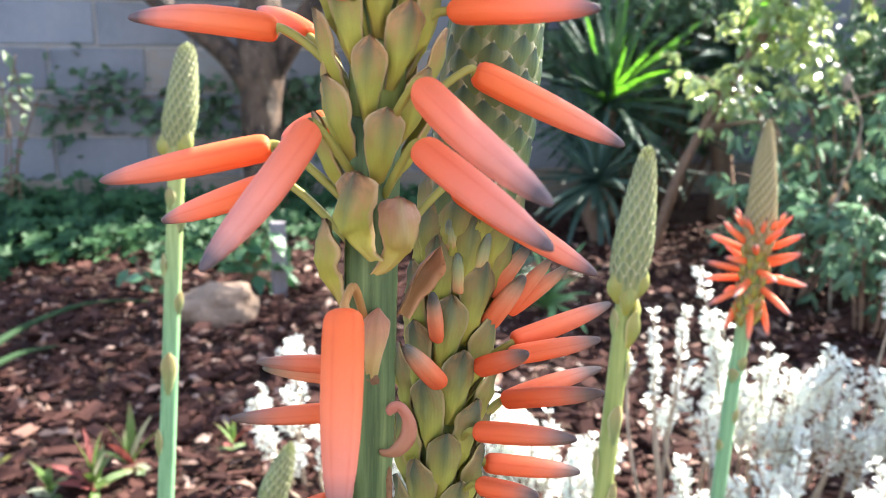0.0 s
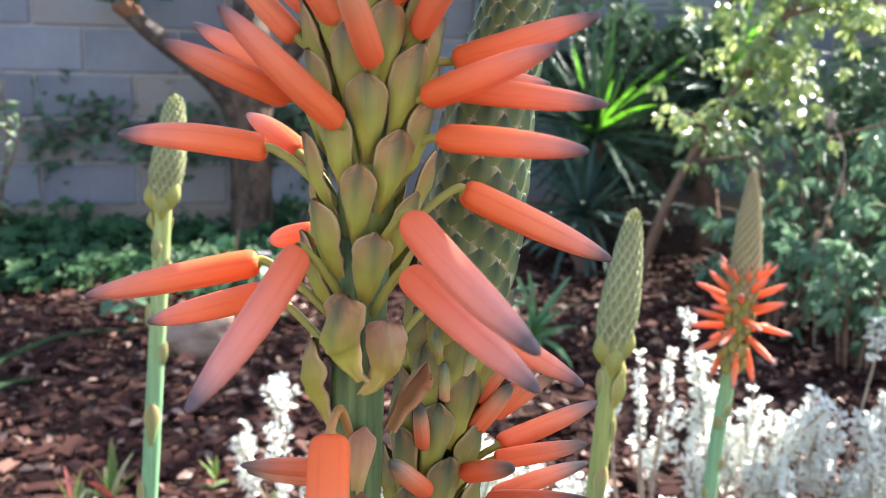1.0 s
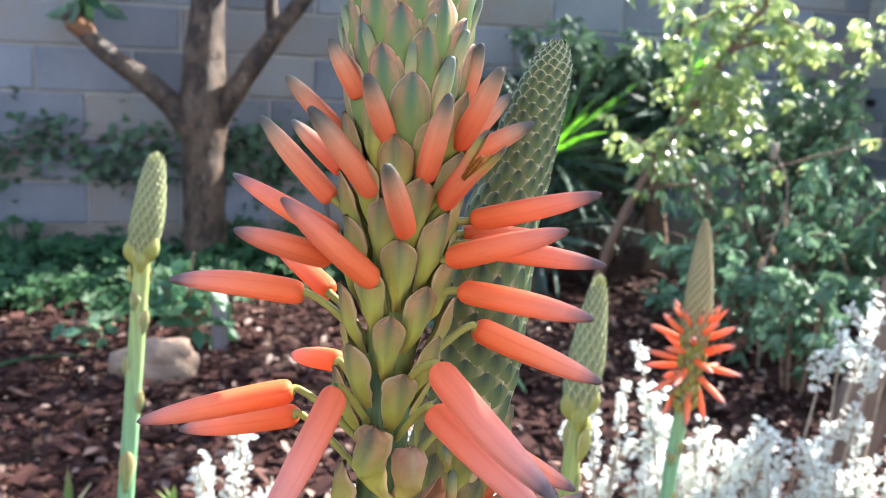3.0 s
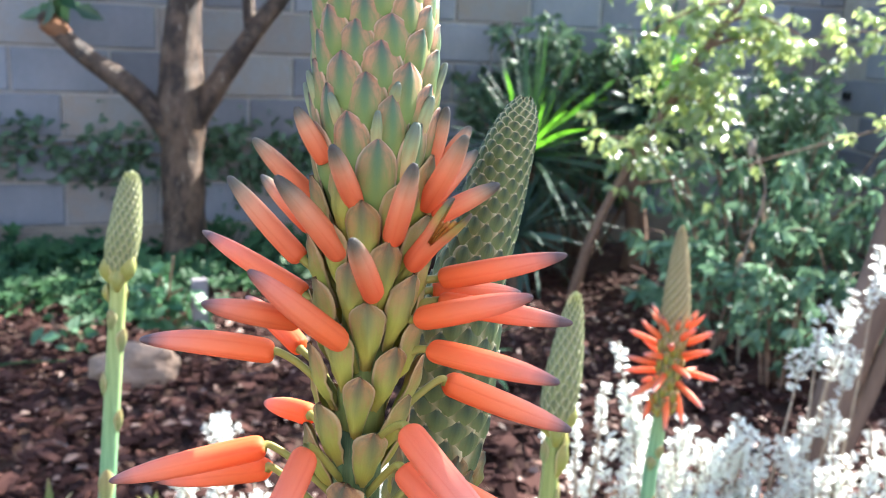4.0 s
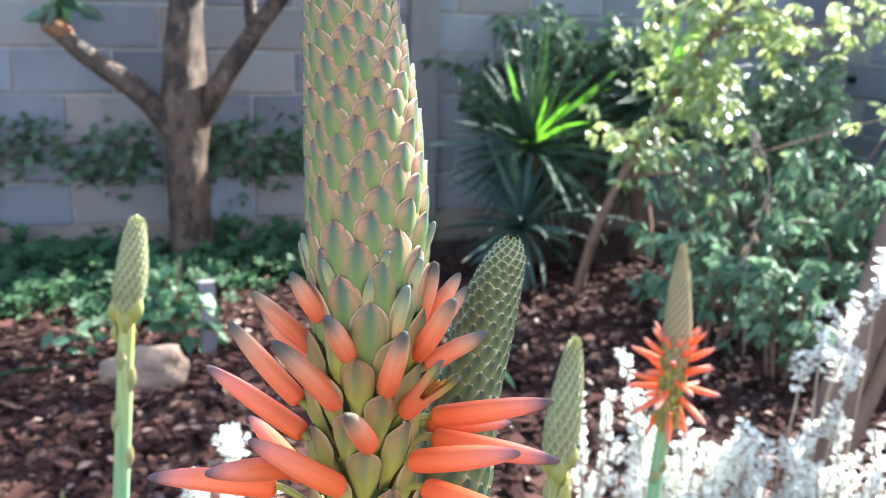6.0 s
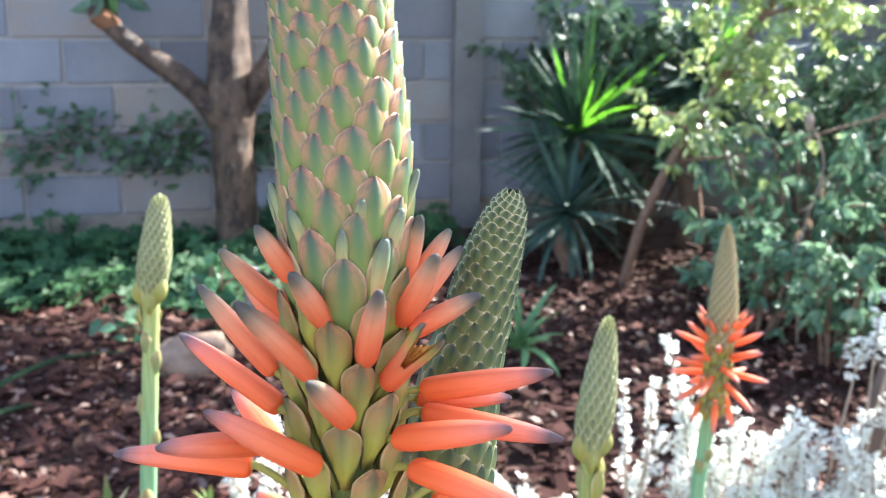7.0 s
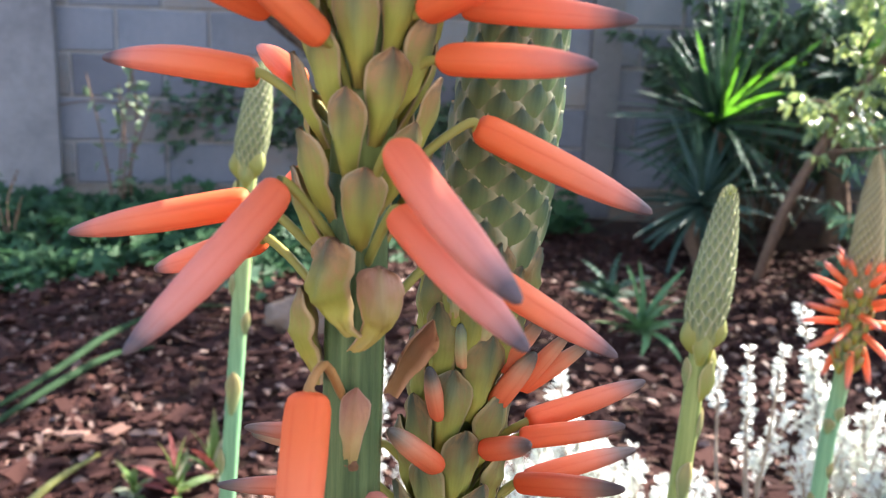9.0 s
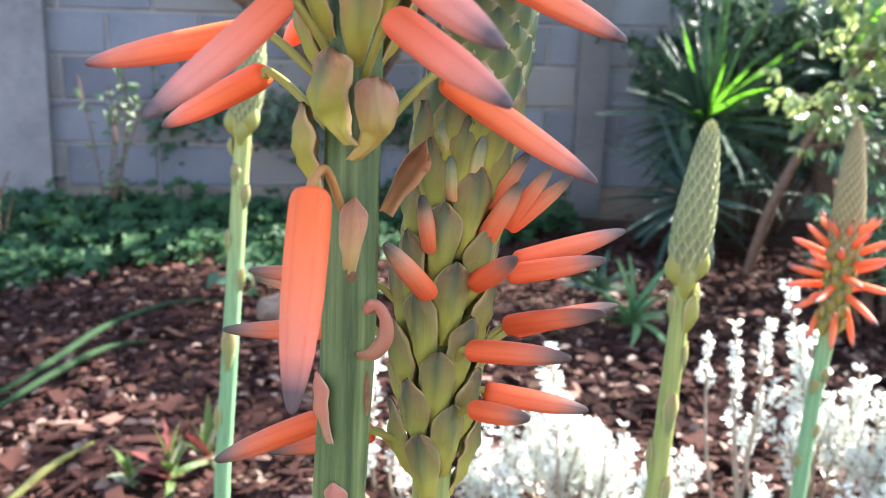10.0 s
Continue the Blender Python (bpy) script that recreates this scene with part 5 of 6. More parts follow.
strap_plant("bromeliad", (-0.677, 1.323, 0.01), "small rosette plant with yellow-green and red leaves", "bromeliad", 11, 0.100, 0.016, (80, 12), (0.2, 0.9), ROSETTE, 36, others=(ROSETTE_PALE, ROSETTE_RED, ROSETTE))
strap_plant("bromeliad", (-0.781, 1.21, 0.01), "small rosette plant with green, pale and dark red leaves", "bromeliad", 9, 0.070, 0.020, (80, 12), (0.2, 0.9), ROSETTE, 37, others=(ROSETTE_PALE, ROSETTE_RED, ROSETTE))
strap_plant("bromeliad", (-0.511, 1.434, 0.01), "tiny green and reddish rosette among pale litter", "bromeliad", 7, 0.055, 0.013, (80, 12), (0.2, 0.9), ROSETTE, 38, others=(ROSETTE_PALE, ROSETTE_RED, ROSETTE))


def long_blade(points, width, label, material=GRASS):
    path = smooth_path(points, 6)
    ob = thing("long_leaf", path[0], label, "leaf")
    n = len(path)
    hang("blade", tube_data("blade", path, [width * (0.35 + 0.65 * math.sin(math.pi * (0.12 + 0.85 * i / n))) for i in range(n)], material, 8, True, 2, 0.4), ob)


long_blade([(-1.27, 1.38, 0.02), (-1.215, 1.63, 0.06), (-1.20, 1.87, 0.08), (-1.13, 2.10, 0.08), (-1.02, 2.27, 0.04)], 0.0075, "long pale green arching leaf lying over the mulch")
long_blade([(-1.22, 1.36, 0.02), (-1.18, 1.58, 0.05), (-1.16, 1.78, 0.05), (-1.13, 1.93, 0.02)], 0.0075, "long dark green leaf lying over the mulch")
long_blade([(-0.96, 1.08, 0.01), (-0.946, 1.124, 0.02), (-0.933, 1.20, 0.035), (-0.921, 1.324, 0.03)], 0.006, "yellow-green blade over the mulch", BLADE_YELLOW)


# ---- stone ----
def build_stone():
    bm = bmesh.new()
    bmesh.ops.create_icosphere(bm, subdivisions=4, radius=1.0)
    for v in bm.verts:
        k2 = 1 + 0.28 * noise.noise(v.co * 1.7) + 0.08 * noise.noise(v.co * 5)
        v.co = Vector((v.co.x * 0.125 * k2, v.co.y * 0.08 * k2, max(-0.03, v.co.z * 0.085 * k2) + 0.02))
    me = bpy.data.meshes.new("stone")
    bm.to_mesh(me)
    bm.free()
    me.materials.append(STONE)
    ob = new("stone", me)
    ob.matrix_basis = pose(-0.80, 2.24, 0.01, 0, 0, 15)
    tagged(ob, "rough tan stone half sunk in the mulch", "stone")


build_stone()


# ---- leafy growth ----
def foliage(name, place, label, category, places, sizes, material, seed, aspect=0.42, droop=0.3, stems=(), stem_material=None, kind="", facing=None, dirs=None, loose=0.3):
    ob = thing(name, place, label, category, kind=kind)
    for i, (p, r0, r1) in enumerate(stems):
        q = smooth_path(p, 5)
        hang("stem", tube_data("stem", q, [r0 + (r1 - r0) * j / (len(q) - 1) for j in range(len(q))], stem_material or RED_TWIG, 7, True, 0, 0, 0.08, seed + i), ob)
    tagged(hang("foliage", leaf_cloud("foliage", places, sizes, material, seed, aspect, droop, facing, dirs, loose), ob), kind="stuff")
    return ob


def tufts(rng, path, count, leaves, lo, hi, spread, places, sizes, dirs, start=0.1, droop=0.4):
    """Tufts of leaves along a shoot: each one radiates from its own point and droops a little."""
    for i in range(count):
        k2 = (start + (1 - start) * (i + rng.random()) / count) * (len(path) - 1)
        a, b = Vector(path[int(k2)]), Vector(path[min(len(path) - 1, int(k2) + 1)])
        c = a.lerp(b, k2 - int(k2)) + Vector((rng.gauss(0, spread), rng.gauss(0, spread), rng.gauss(0, spread)))
        for _ in range(leaves):
            d = Vector((rng.gauss(0, 1), rng.gauss(0, 1), rng.gauss(-droop, 0.6))).normalized()
            places.append(c + d * 0.006)
            sizes.append(rng.uniform(lo, hi))
            dirs.append(d)


def blob(rng, n, centre, radii, lo=0.06, hi=0.1, shell=0.45):
    places, sizes = [], []
    for _ in range(n):
        d = Vector((rng.gauss(0, 1), rng.gauss(0, 1), rng.gauss(0, 1))).normalized() * rng.random() ** shell
        p = (centre[0] + d.x * radii[0], centre[1] + d.y * radii[1], max(0.01, centre[2] + d.z * radii[2]))
        places.append(p)
        sizes.append(rng.uniform(lo, hi))
    return places, sizes


def sprays(rng, n, count, leaves, root, spread, height, lo, hi, droop_end=0.2, droop=0.4):
    """Leafy shoots from a root: returns places, sizes, directions and the shoots' stems."""
    places, sizes, dirs, stems = [], [], [], []
    for _ in range(n):
        a = rng.uniform(0, 6.283)
        d = Vector((math.cos(a) * spread[0], math.sin(a) * spread[1], 0)) * rng.random() ** 0.5
        h = height * rng.uniform(0.5, 1.05)
        foot = Vector(root) + d * 0.3
        mid = Vector(root) + d * 0.75 + Vector((0, 0, h * 0.72))
        end = Vector(root) + d * 1.15 + Vector((0, 0, h * (1 - droop_end * rng.random())))
        stems.append(([foot, mid, end], 0.006, 0.0015))
        tufts(rng, smooth_path([foot, mid, end], 6), count, leaves, lo, hi, 0.018, places, sizes, dirs, 0.25, droop)
    return places, sizes, dirs, stems


HALF_WAY = (0.21, -0.38, 0.62)


def build_shrubs():
    rng = random.Random(41)
    # grey-green shrubs before the side wall
    p, s, d, st = sprays(rng, 38, 6, 8, (1.22, 3.05, 0), (0.52, 0.40, 0), 0.80, 0.045, 0.08, 0.3, 1.3)
    foliage("shrub", (1.22, 3.05, 0), "dense grey-green shrub with drooping narrow leaves", "shrub", p, s, SHRUB, 42, 0.30, 1.2, st, None, "", HALF_WAY, d, 1.1)
    p, s, d, st = sprays(rng, 40, 5, 8, (1.55, 2.72, 0), (0.46, 0.34, 0), 0.60, 0.045, 0.08, 0.4, 0.6)
    foliage("shrub", (1.55, 2.72, 0), "grey-green shrub with small soft leaves", "shrub", p, s, SHRUB, 43, 0.40, 0.9, st, None, "", None, d)
    p, s, d, st = sprays(rng, 13, 5, 8, (0.90, 2.66, 0), (0.22, 0.16, 0), 0.42, 0.04, 0.065, 0.3, 0.5)
    foliage("shrub", (0.90, 2.66, 0), "low grey-green shrub at the edge of the mulch", "shrub", p, s, SHRUB, 44, 0.42, 0.6, st, None, "", None, d)
    p, s, d, st = sprays(rng, 11, 5, 8, (1.06, 2.36, 0), (0.13, 0.10, 0), 0.44, 0.035, 0.06, 0.7, 0.9)
    foliage("shrub", (1.06, 2.36, 0), "small grey-green shrub with hanging leafy shoots", "shrub", p, s, SHRUB, 50, 0.42, 0.9, st, None, "", None, d)
    # tall shrub with yellow-green leaves; its canopy out of view is added for shade
    p, s, d = [], [], []
    boughs = (([(0.56, 3.22, -0.02), (0.615, 3.15, 0.28), (0.702, 3.12, 0.52), (0.821, 3.10, 0.752), (0.965, 3.10, 1.008), (1.073, 3.12, 1.175), (1.16, 3.15, 1.40), (1.10, 3.28, 1.75)], 0.021, 0.010, 0),
              ([(0.965, 3.10, 1.008), (1.056, 3.07, 1.042), (1.159, 3.05, 1.03), (1.235, 3.04, 0.96)], 0.008, 0.003, 15),
              ([(0.86, 3.10, 0.82), (0.92, 3.06, 0.83), (0.984, 3.05, 0.777), (1.03, 3.05, 0.68)], 0.007, 0.002, 14),
              ([(0.96, 3.10, 1.00), (0.93, 3.08, 0.93), (0.99, 3.06, 0.88), (1.07, 3.06, 0.82)], 0.006, 0.002, 12),
              ([(1.073, 3.12, 1.175), (0.944, 3.10, 1.15), (0.81, 3.10, 1.086), (0.72, 3.12, 1.02)], 0.007, 0.003, 16),
              ([(1.03, 3.11, 1.10), (1.10, 3.05, 1.12), (1.20, 3.04, 1.09), (1.27, 3.05, 1.06)], 0.007, 0.003, 14),
              ([(0.90, 3.10, 0.90), (0.85, 3.05, 0.94), (0.80, 3.05, 0.90), (0.76, 3.06, 0.80)], 0.006, 0.002, 10),
              ([(0.74, 3.12, 0.60), (0.69, 3.08, 0.67), (0.63, 3.06, 0.68)], 0.005, 0.002, 7),
              ([(0.80, 3.10, 0.71), (0.78, 3.06, 0.69), (0.74, 3.05, 0.66)], 0.004, 0.002, 5),
              ([(1.16, 3.15, 1.40), (1.35, 3.12, 1.36), (1.62, 3.05, 1.25), (1.60, 3.06, 1.12)], 0.009, 0.004, 0),
              ([(1.62, 3.05, 1.25), (1.587, 3.10, 1.105), (1.454, 3.10, 1.082), (1.298, 3.10, 1.045)], 0.005, 0.002, 12),
              ([(0.702, 3.12, 0.50), (0.937, 2.90, 0.574), (1.206, 2.90, 0.66), (1.466, 2.90, 0.741), (1.60, 2.90, 0.79)], 0.005, 0.003, 3))
    for path, _, _, n in boughs:
        tufts(rng, smooth_path(path, 6), int(n * 2.7), 9, 0.026, 0.058, 0.052, p, s, d, 0.05, 0.9)
    # leaf clumps overhead; the high ones are unseen and only dapple the ground
    over = []
    for c, r, n in (((1.10, 3.2, 1.42), (0.60, 0.5, 0.22), 130), ((0.78, 3.35, 1.25), (0.25, 0.25, 0.10), 60), ((1.5, 3.3, 1.55), (0.5, 0.5, 0.2), 60), ((0.5, 3.25, 2.3), (0.95, 0.45, 0.35), 1350), ((0.75, 4.0, 2.35), (0.95, 0.45, 0.35), 1500), ((1.75, 4.15, 2.35), (0.5, 0.4, 0.3), 50), ((1.9, 5.0, 2.3), (0.6, 0.5, 0.35), 130), ((2.68, 4.45, 2.3), (0.40, 0.35, 0.25), 230), ((1.36, 3.5, 2.3), (0.25, 0.25, 0.2), 90), ((2.45, 3.78, 2.3), (0.32, 0.22, 0.2), 150)):
        q, z = blob(rng, n, c, r, 0.06, 0.11, 0.5)
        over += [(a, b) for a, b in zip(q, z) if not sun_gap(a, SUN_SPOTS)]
    for a, b in over:
        p.append(Vector(a))
        s.append(b)
        d.append(Vector((rng.gauss(0, 1), rng.gauss(0, 1), rng.gauss(-0.5, 0.6))).normalized())
    stems = [(path, r0, r1) for path, r0, r1, _ in boughs]
    # unseen stems that carry the added canopy
    stems += [([(1.10, 3.28, 1.75), (0.9, 3.3, 2.0), (0.5, 3.3, 2.4)], 0.010, 0.005), ([(1.10, 3.28, 1.75), (0.8, 3.7, 2.1), (0.4, 4.0, 2.4)], 0.009, 0.005), ([(1.10, 3.28, 1.75), (1.3, 4.0, 2.1), (1.85, 4.9, 2.4)], 0.009, 0.005), ([(1.10, 3.28, 1.75), (1.8, 3.9, 2.15), (2.7, 4.45, 2.4)], 0.009, 0.005), ([(1.10, 3.28, 1.75), (1.8, 3.5, 2.15), (2.5, 3.78, 2.4)], 0.009, 0.005)]
    foliage("tall_shrub", (0.56, 3.22, 0), "tall shrub with glossy yellow-green leaves lit from behind, and an added canopy out of view", "shrub", p, s, YELLOW, 45, 0.42, 0.6, stems, None, "", HALF_WAY, d, 0.20)
    # dark growth behind
    p, s, d, st = sprays(rng, 60, 8, 8, (0.64, 4.12, 0), (0.64, 0.18, 0), 1.2, 0.06, 0.10)
    foliage("shrub", (0.75, 4.1, 0), "dark green shrub in deep shade by the wall", "shrub", p, s, VINE, 46, 0.4, 0.6, st, None, "", None, d)
    p, s, d, st = sprays(rng, 36, 8, 8, (1.47, 3.72, 0), (0.26, 0.30, 0), 1.02, 0.045, 0.08)
    foliage("shrub", (1.47, 3.72, 0), "dark blue-green shrub in front of the side wall", "shrub", p, s, VINE, 47, 0.36, 0.6, st, None, "", None, d)
    # trailing vine on the wall
    p, s = [], []
    for a0, a1, z, n in ((-0.75, 0.25, 0.46, 400), (0.20, 0.75, 0.45, 330)):
        for _ in range(n):
            a = rng.uniform(a0, a1)
            q = WALL_AT + WALL_DIR * a + Vector((0.339, -0.941, 0)) * rng.uniform(0.01, 0.07)
            p.append((q.x, q.y, z + rng.gauss(0, 0.08) + 0.03 * math.sin(a * 9)))
            s.append(rng.uniform(0.04, 0.075))
    stem = [WALL_AT + WALL_DIR * (-1.2 + 0.2 * i) + Vector((0.339, -0.941, 0)) * 0.02 + Vector((0, 0, 0.47 + 0.03 * math.sin(i * 1.7))) for i in range(10)]
    foot = [WALL_AT + WALL_DIR * 0.75 + Vector((0.339, -0.941, 0)) * 0.03, WALL_AT + WALL_DIR * 0.7 + Vector((0.339, -0.941, 0)) * 0.02 + Vector((0, 0, 0.25))]
    foliage("vine", (-1.3, 3.75, 0), "dark green vine trailing along the block wall", "vine", p, s, VINE, 49, 0.6, 0.5, ((foot + list(reversed(stem)), 0.006, 0.003),), kind="")


build_shrubs()


def lobed_groundcover():
    """Low plants along the foot of the wall: stems with a leaf of five lobes each, all joined."""
    rng = random.Random(48)
    verts, faces, vs = [], [], []
    for _ in range(210):
        a = rng.uniform(-1.45, 1.0)
        depth = rng.random()
        d = 0.16 + depth * (1.05 if a < 0.1 else 0.62) * (0.85 + 0.2 * math.sin(a * 5.0 + 1))
        c = WALL_AT + WALL_DIR * a + Vector((0.339, -0.941, 0)) * d
        tall = rng.uniform(0.07, 0.19) * (1.0 - 0.55 * depth)
        for _ in range(rng.randint(8, 13)):
            top = c + Vector((rng.gauss(0, 0.06), rng.gauss(0, 0.06), tall * rng.uniform(0.35, 1.1)))
            n = Vector((rng.gauss(0.05, 0.35), rng.gauss(-0.35, 0.35), 0.9)).normalized()
            x = n.orthogonal().normalized()
            y = n.cross(x)
            turn, r = rng.uniform(0, 6.283), rng.uniform(0.026, 0.046)
            o = len(verts)
            verts.append(top - n * 0.2 * r)
            vs.append(0)
            for k2 in range(15):
                b = turn + 6.283 * k2 / 15
                q = r * (1.0, 0.86, 0.52)[k2 % 3] * (0.25 if k2 == 14 else 1)
                verts.append(top + x * q * math.cos(b) + y * q * math.sin(b) + n * 0.25 * r * rng.uniform(-0.4, 0.5))
                vs.append(1)
            faces += [(o, o + 1 + k2, o + 1 + (k2 + 1) % 15) for k2 in range(15)]
            low = Vector((c.x, c.y, 0.0)).lerp(Vector((top.x, top.y, 0)), 0.4)
            o = len(verts)
            verts += [low, low + Vector((0.003, 0, 0)), top, top + Vector((0.003, 0, 0))]
            vs += [0] * 4
            faces.append((o, o + 1, o + 3, o + 2))
    ob = thing("groundcover", (-1.4, 3.4, 0), "low dark green lobed groundcover along the foot of the wall", "groundcover", kind="stuff")
    tagged(hang("foliage", mesh_data("foliage", verts, faces, LOBED, None, vs), ob), kind="stuff")


lobed_groundcover()


def leafy_weed(name, root, stems, leaf, label, material, seed, aspect=0.55, facing=None, loose=0.3):
    rng = random.Random(seed)
    p, s, st = [], [], []
    for top, n in stems:
        path = smooth_path([root, Vector(root).lerp(Vector(top), 0.5) + Vector((rng.gauss(0, 0.02), rng.gauss(0, 0.02), 0.03)), top], 6)
        st.append((path[::6] + [path[-1]], 0.005, 0.002))
        for i in range(n):
            q = path[int((0.25 + 0.75 * i / n) * (len(path) - 1))]
            p.append(q + Vector((rng.gauss(0, 0.012), rng.gauss(0, 0.012), rng.gauss(0, 0.01))))
            s.append(leaf * rng.uniform(0.7, 1.15))
    foliage(name, root, label, "plant", p, s, material, seed, aspect, 0.1, st, None, "", facing, None, loose)


leafy_weed("broadleaf_plant", (-0.80, 2.52, 0), [((-0.81, 2.50, 0.25), 9), ((-0.74, 2.48, 0.21), 8), ((-0.86, 2.48, 0.20), 9), ((-0.72, 2.55, 0.12), 9), ((-0.66, 2.50, 0.10), 8), ((-0.76, 2.46, 0.31), 6), ((-0.64, 2.60, 0.16), 7)], 0.085, "leafy plant with dark green broad leaves, some of them glossy", BROADLEAF, 61, 0.55, (0.1, -0.5, 0.8), 0.9)
leafy_weed("broadleaf_plant", (-1.05, 2.42, 0), [((-1.09, 2.40, 0.10), 4), ((-1.03, 2.40, 0.08), 4), ((-1.12, 2.44, 0.12), 4)], 0.065, "small glossy broad-leaved plant beside the stone", BROADLEAF, 62, 0.55, (0.1, -0.5, 0.8), 0.9)
leafy_weed("tall_weed", (-1.95, 3.15, 0), [((-1.87, 3.18, 0.66), 12), ((-1.92, 3.16, 0.58), 10), ((-1.80, 3.2, 0.52), 10), ((-2.05, 3.15, 0.62), 9)], 0.055, "thin weed with small pale leaves in front of the wall", PALE_LEAF, 63, 0.55, (0.3, -0.42, 0.8))
leafy_weed("tall_weed", (-2.15, 2.75, 0), [((-2.10, 2.75, 0.30), 8), ((-2.2, 2.72, 0.36), 8), ((-2.05, 2.7, 0.22), 6)], 0.05, "dry thin weed at the edge of the mulch", GRASS, 64, 0.2)


def glossy_leaves():
    """A few broad leaves that catch the sun, on two of the leafy plants."""
    for root, spots in (((-0.80, 2.52, 0), ((-0.800, 2.47, 0.250, 0.055), (-0.715, 2.46, 0.215, 0.080), (-0.700, 2.46, 0.180, 0.060), (-0.815, 2.46, 0.165, 0.040), (-0.825, 2.46, 0.120, 0.060), (-0.870, 2.47, 0.205, 0.040))),
                        ((-1.05, 2.42, 0), ((-1.075, 2.38, 0.075, 0.062), (-1.05, 2.38, 0.035, 0.045)))):
        places = [q[:3] for q in spots]
        dirs = [(math.sin(7 * q[0]), -0.3, 0.6 * math.cos(31 * q[0])) for q in spots]
        foliage("broadleaf_plant", root, "young broad-leaved shoot with glossy leaves in a patch of sun", "plant", places, [q[3] for q in spots], GLOSSY, 65, 0.62, 0.1,
                [([root, ((root[0] + q[0]) / 2, root[1], q[2] * 0.6), q[:3]], 0.003, 0.0015) for q in spots], None, "", (0.65, -0.31, 0.70), dirs, 0.06)


glossy_leaves()


def garden_stake():
    bm = bmesh.new()
    bmesh.ops.create_cube(bm, size=1.0)
    bmesh.ops.subdivide_edges(bm, edges=bm.edges[:], cuts=5, use_grid_fill=True)
    for v in bm.verts:
        v.co = Vector((v.co.x * 0.044, v.co.y * 0.035, (v.co.z + 0.5) * 0.27 - 0.03))
        v.co += Vector((1, 1, 0.4)) * 0.004 * noise.noise(v.co * 24)
    me = bpy.data.meshes.new("garden_stake")
    bm.to_mesh(me)
    bm.free()
    me.materials.append(GREY_WOOD)
    ob = new("garden_stake", me)
    ob.matrix_basis = pose(-0.690, 2.50, 0, 2, -1, 25)
    tagged(ob, "short grey weathered wooden stake among broad leaves", "stake")


garden_stake()


def wall_pipe():
    """The dark end of a drain pipe in the side wall."""
    bm = bmesh.new()
    rings = ((0.020, 0.0), (0.020, 0.035), (0.015, 0.035), (0.015, 0.004))
    loops = [[bm.verts.new((r * math.cos(6.2832 * j / 14), -y, r * math.sin(6.2832 * j / 14))) for j in range(14)] for r, y in rings]
    for a, b in zip(loops, loops[1:]):
        for j in range(14):
            bm.faces.new((a[j], a[(j + 1) % 14], b[(j + 1) % 14], b[j]))
    bm.faces.new(loops[-1])
    me = bpy.data.meshes.new("drain_pipe")
    bm.to_mesh(me)
    bm.free()
    me.materials.append(BLACK_PIPE)
    ob = new("drain_pipe", me)
    ob.matrix_basis = Matrix.Translation((2.268, 4.86, 0.80)) @ Matrix.Rotation(-math.atan2(0.988, 0.156), 4, "Z")
    tagged(ob, "end of a thin black drain pipe in the block wall", "pipe")


wall_pipe()


def leaning_trunk():
    ob = thing("leaning_tree", (0.822, 1.62, 0), "leaning tree with a weathered brown trunk; its crown is added out of view for shade", "tree")
    # above about 0.7 m the trunk is unseen, bent to suit the added crown
    path = smooth_path([(0.815, 1.62, -0.03), (0.862, 1.62, 0.12), (0.955, 1.63, 0.50), (1.05, 1.66, 0.90), (1.27, 1.74, 1.30), (1.56, 1.52, 1.80), (1.60, 1.20, 2.15), (1.45, 1.14, 2.28)], 7)
    n = len(path)
    hang("trunk", tube_data("trunk", path, [0.042 - 0.013 * i / n for i in range(n)], OLD_WOOD, 14, True, 4, 0.10, 0.05, 3), ob)
    side = smooth_path([(0.89, 1.61, 0.04), (0.98, 1.60, 0.36), (1.06, 1.61, 0.66), (1.13, 1.62, 0.95)], 6)
    hang("branch", tube_data("branch", side, [0.020 - 0.006 * i / len(side) for i in range(len(side))], OLD_WOOD, 10, True, 3, 0.08, 0.06, 4), ob)

    # unseen leaf clumps added to keep direct sun off the florets
    rng = random.Random(53)
    places, sizes = blob(rng, 290, (1.26, 1.12, 2.32), (0.42, 0.42, 0.22), 0.05, 0.085, 0.6)
    q, z = blob(rng, 110, (1.41, 1.24, 2.30), (0.13, 0.13, 0.12), 0.05, 0.085, 0.6)
    q2, z2 = blob(rng, 34, (1.33, 1.10, 2.30), (0.08, 0.08, 0.10), 0.05, 0.085, 0.6)
    q3, z3 = blob(rng, 28, (1.24, 1.16, 2.32), (0.08, 0.08, 0.10), 0.05, 0.085, 0.6)
    q2, z2 = q2 + q3, z2 + z3
    kept = [(a, b) for a, b in zip(places + q + q2, sizes + z + z2) if not sun_gap(a, (((0.036, 0.050, 0.925), 0.045), ((0.034, 0.052, 0.875), 0.040), ((0.016, 0.0115, 0.985), 0.030)))]
    tagged(hang("crown", leaf_cloud("crown", [a for a, _ in kept], [b for _, b in kept], CROWN, 54, 0.5, 0.4), ob), kind="stuff")


leaning_trunk()


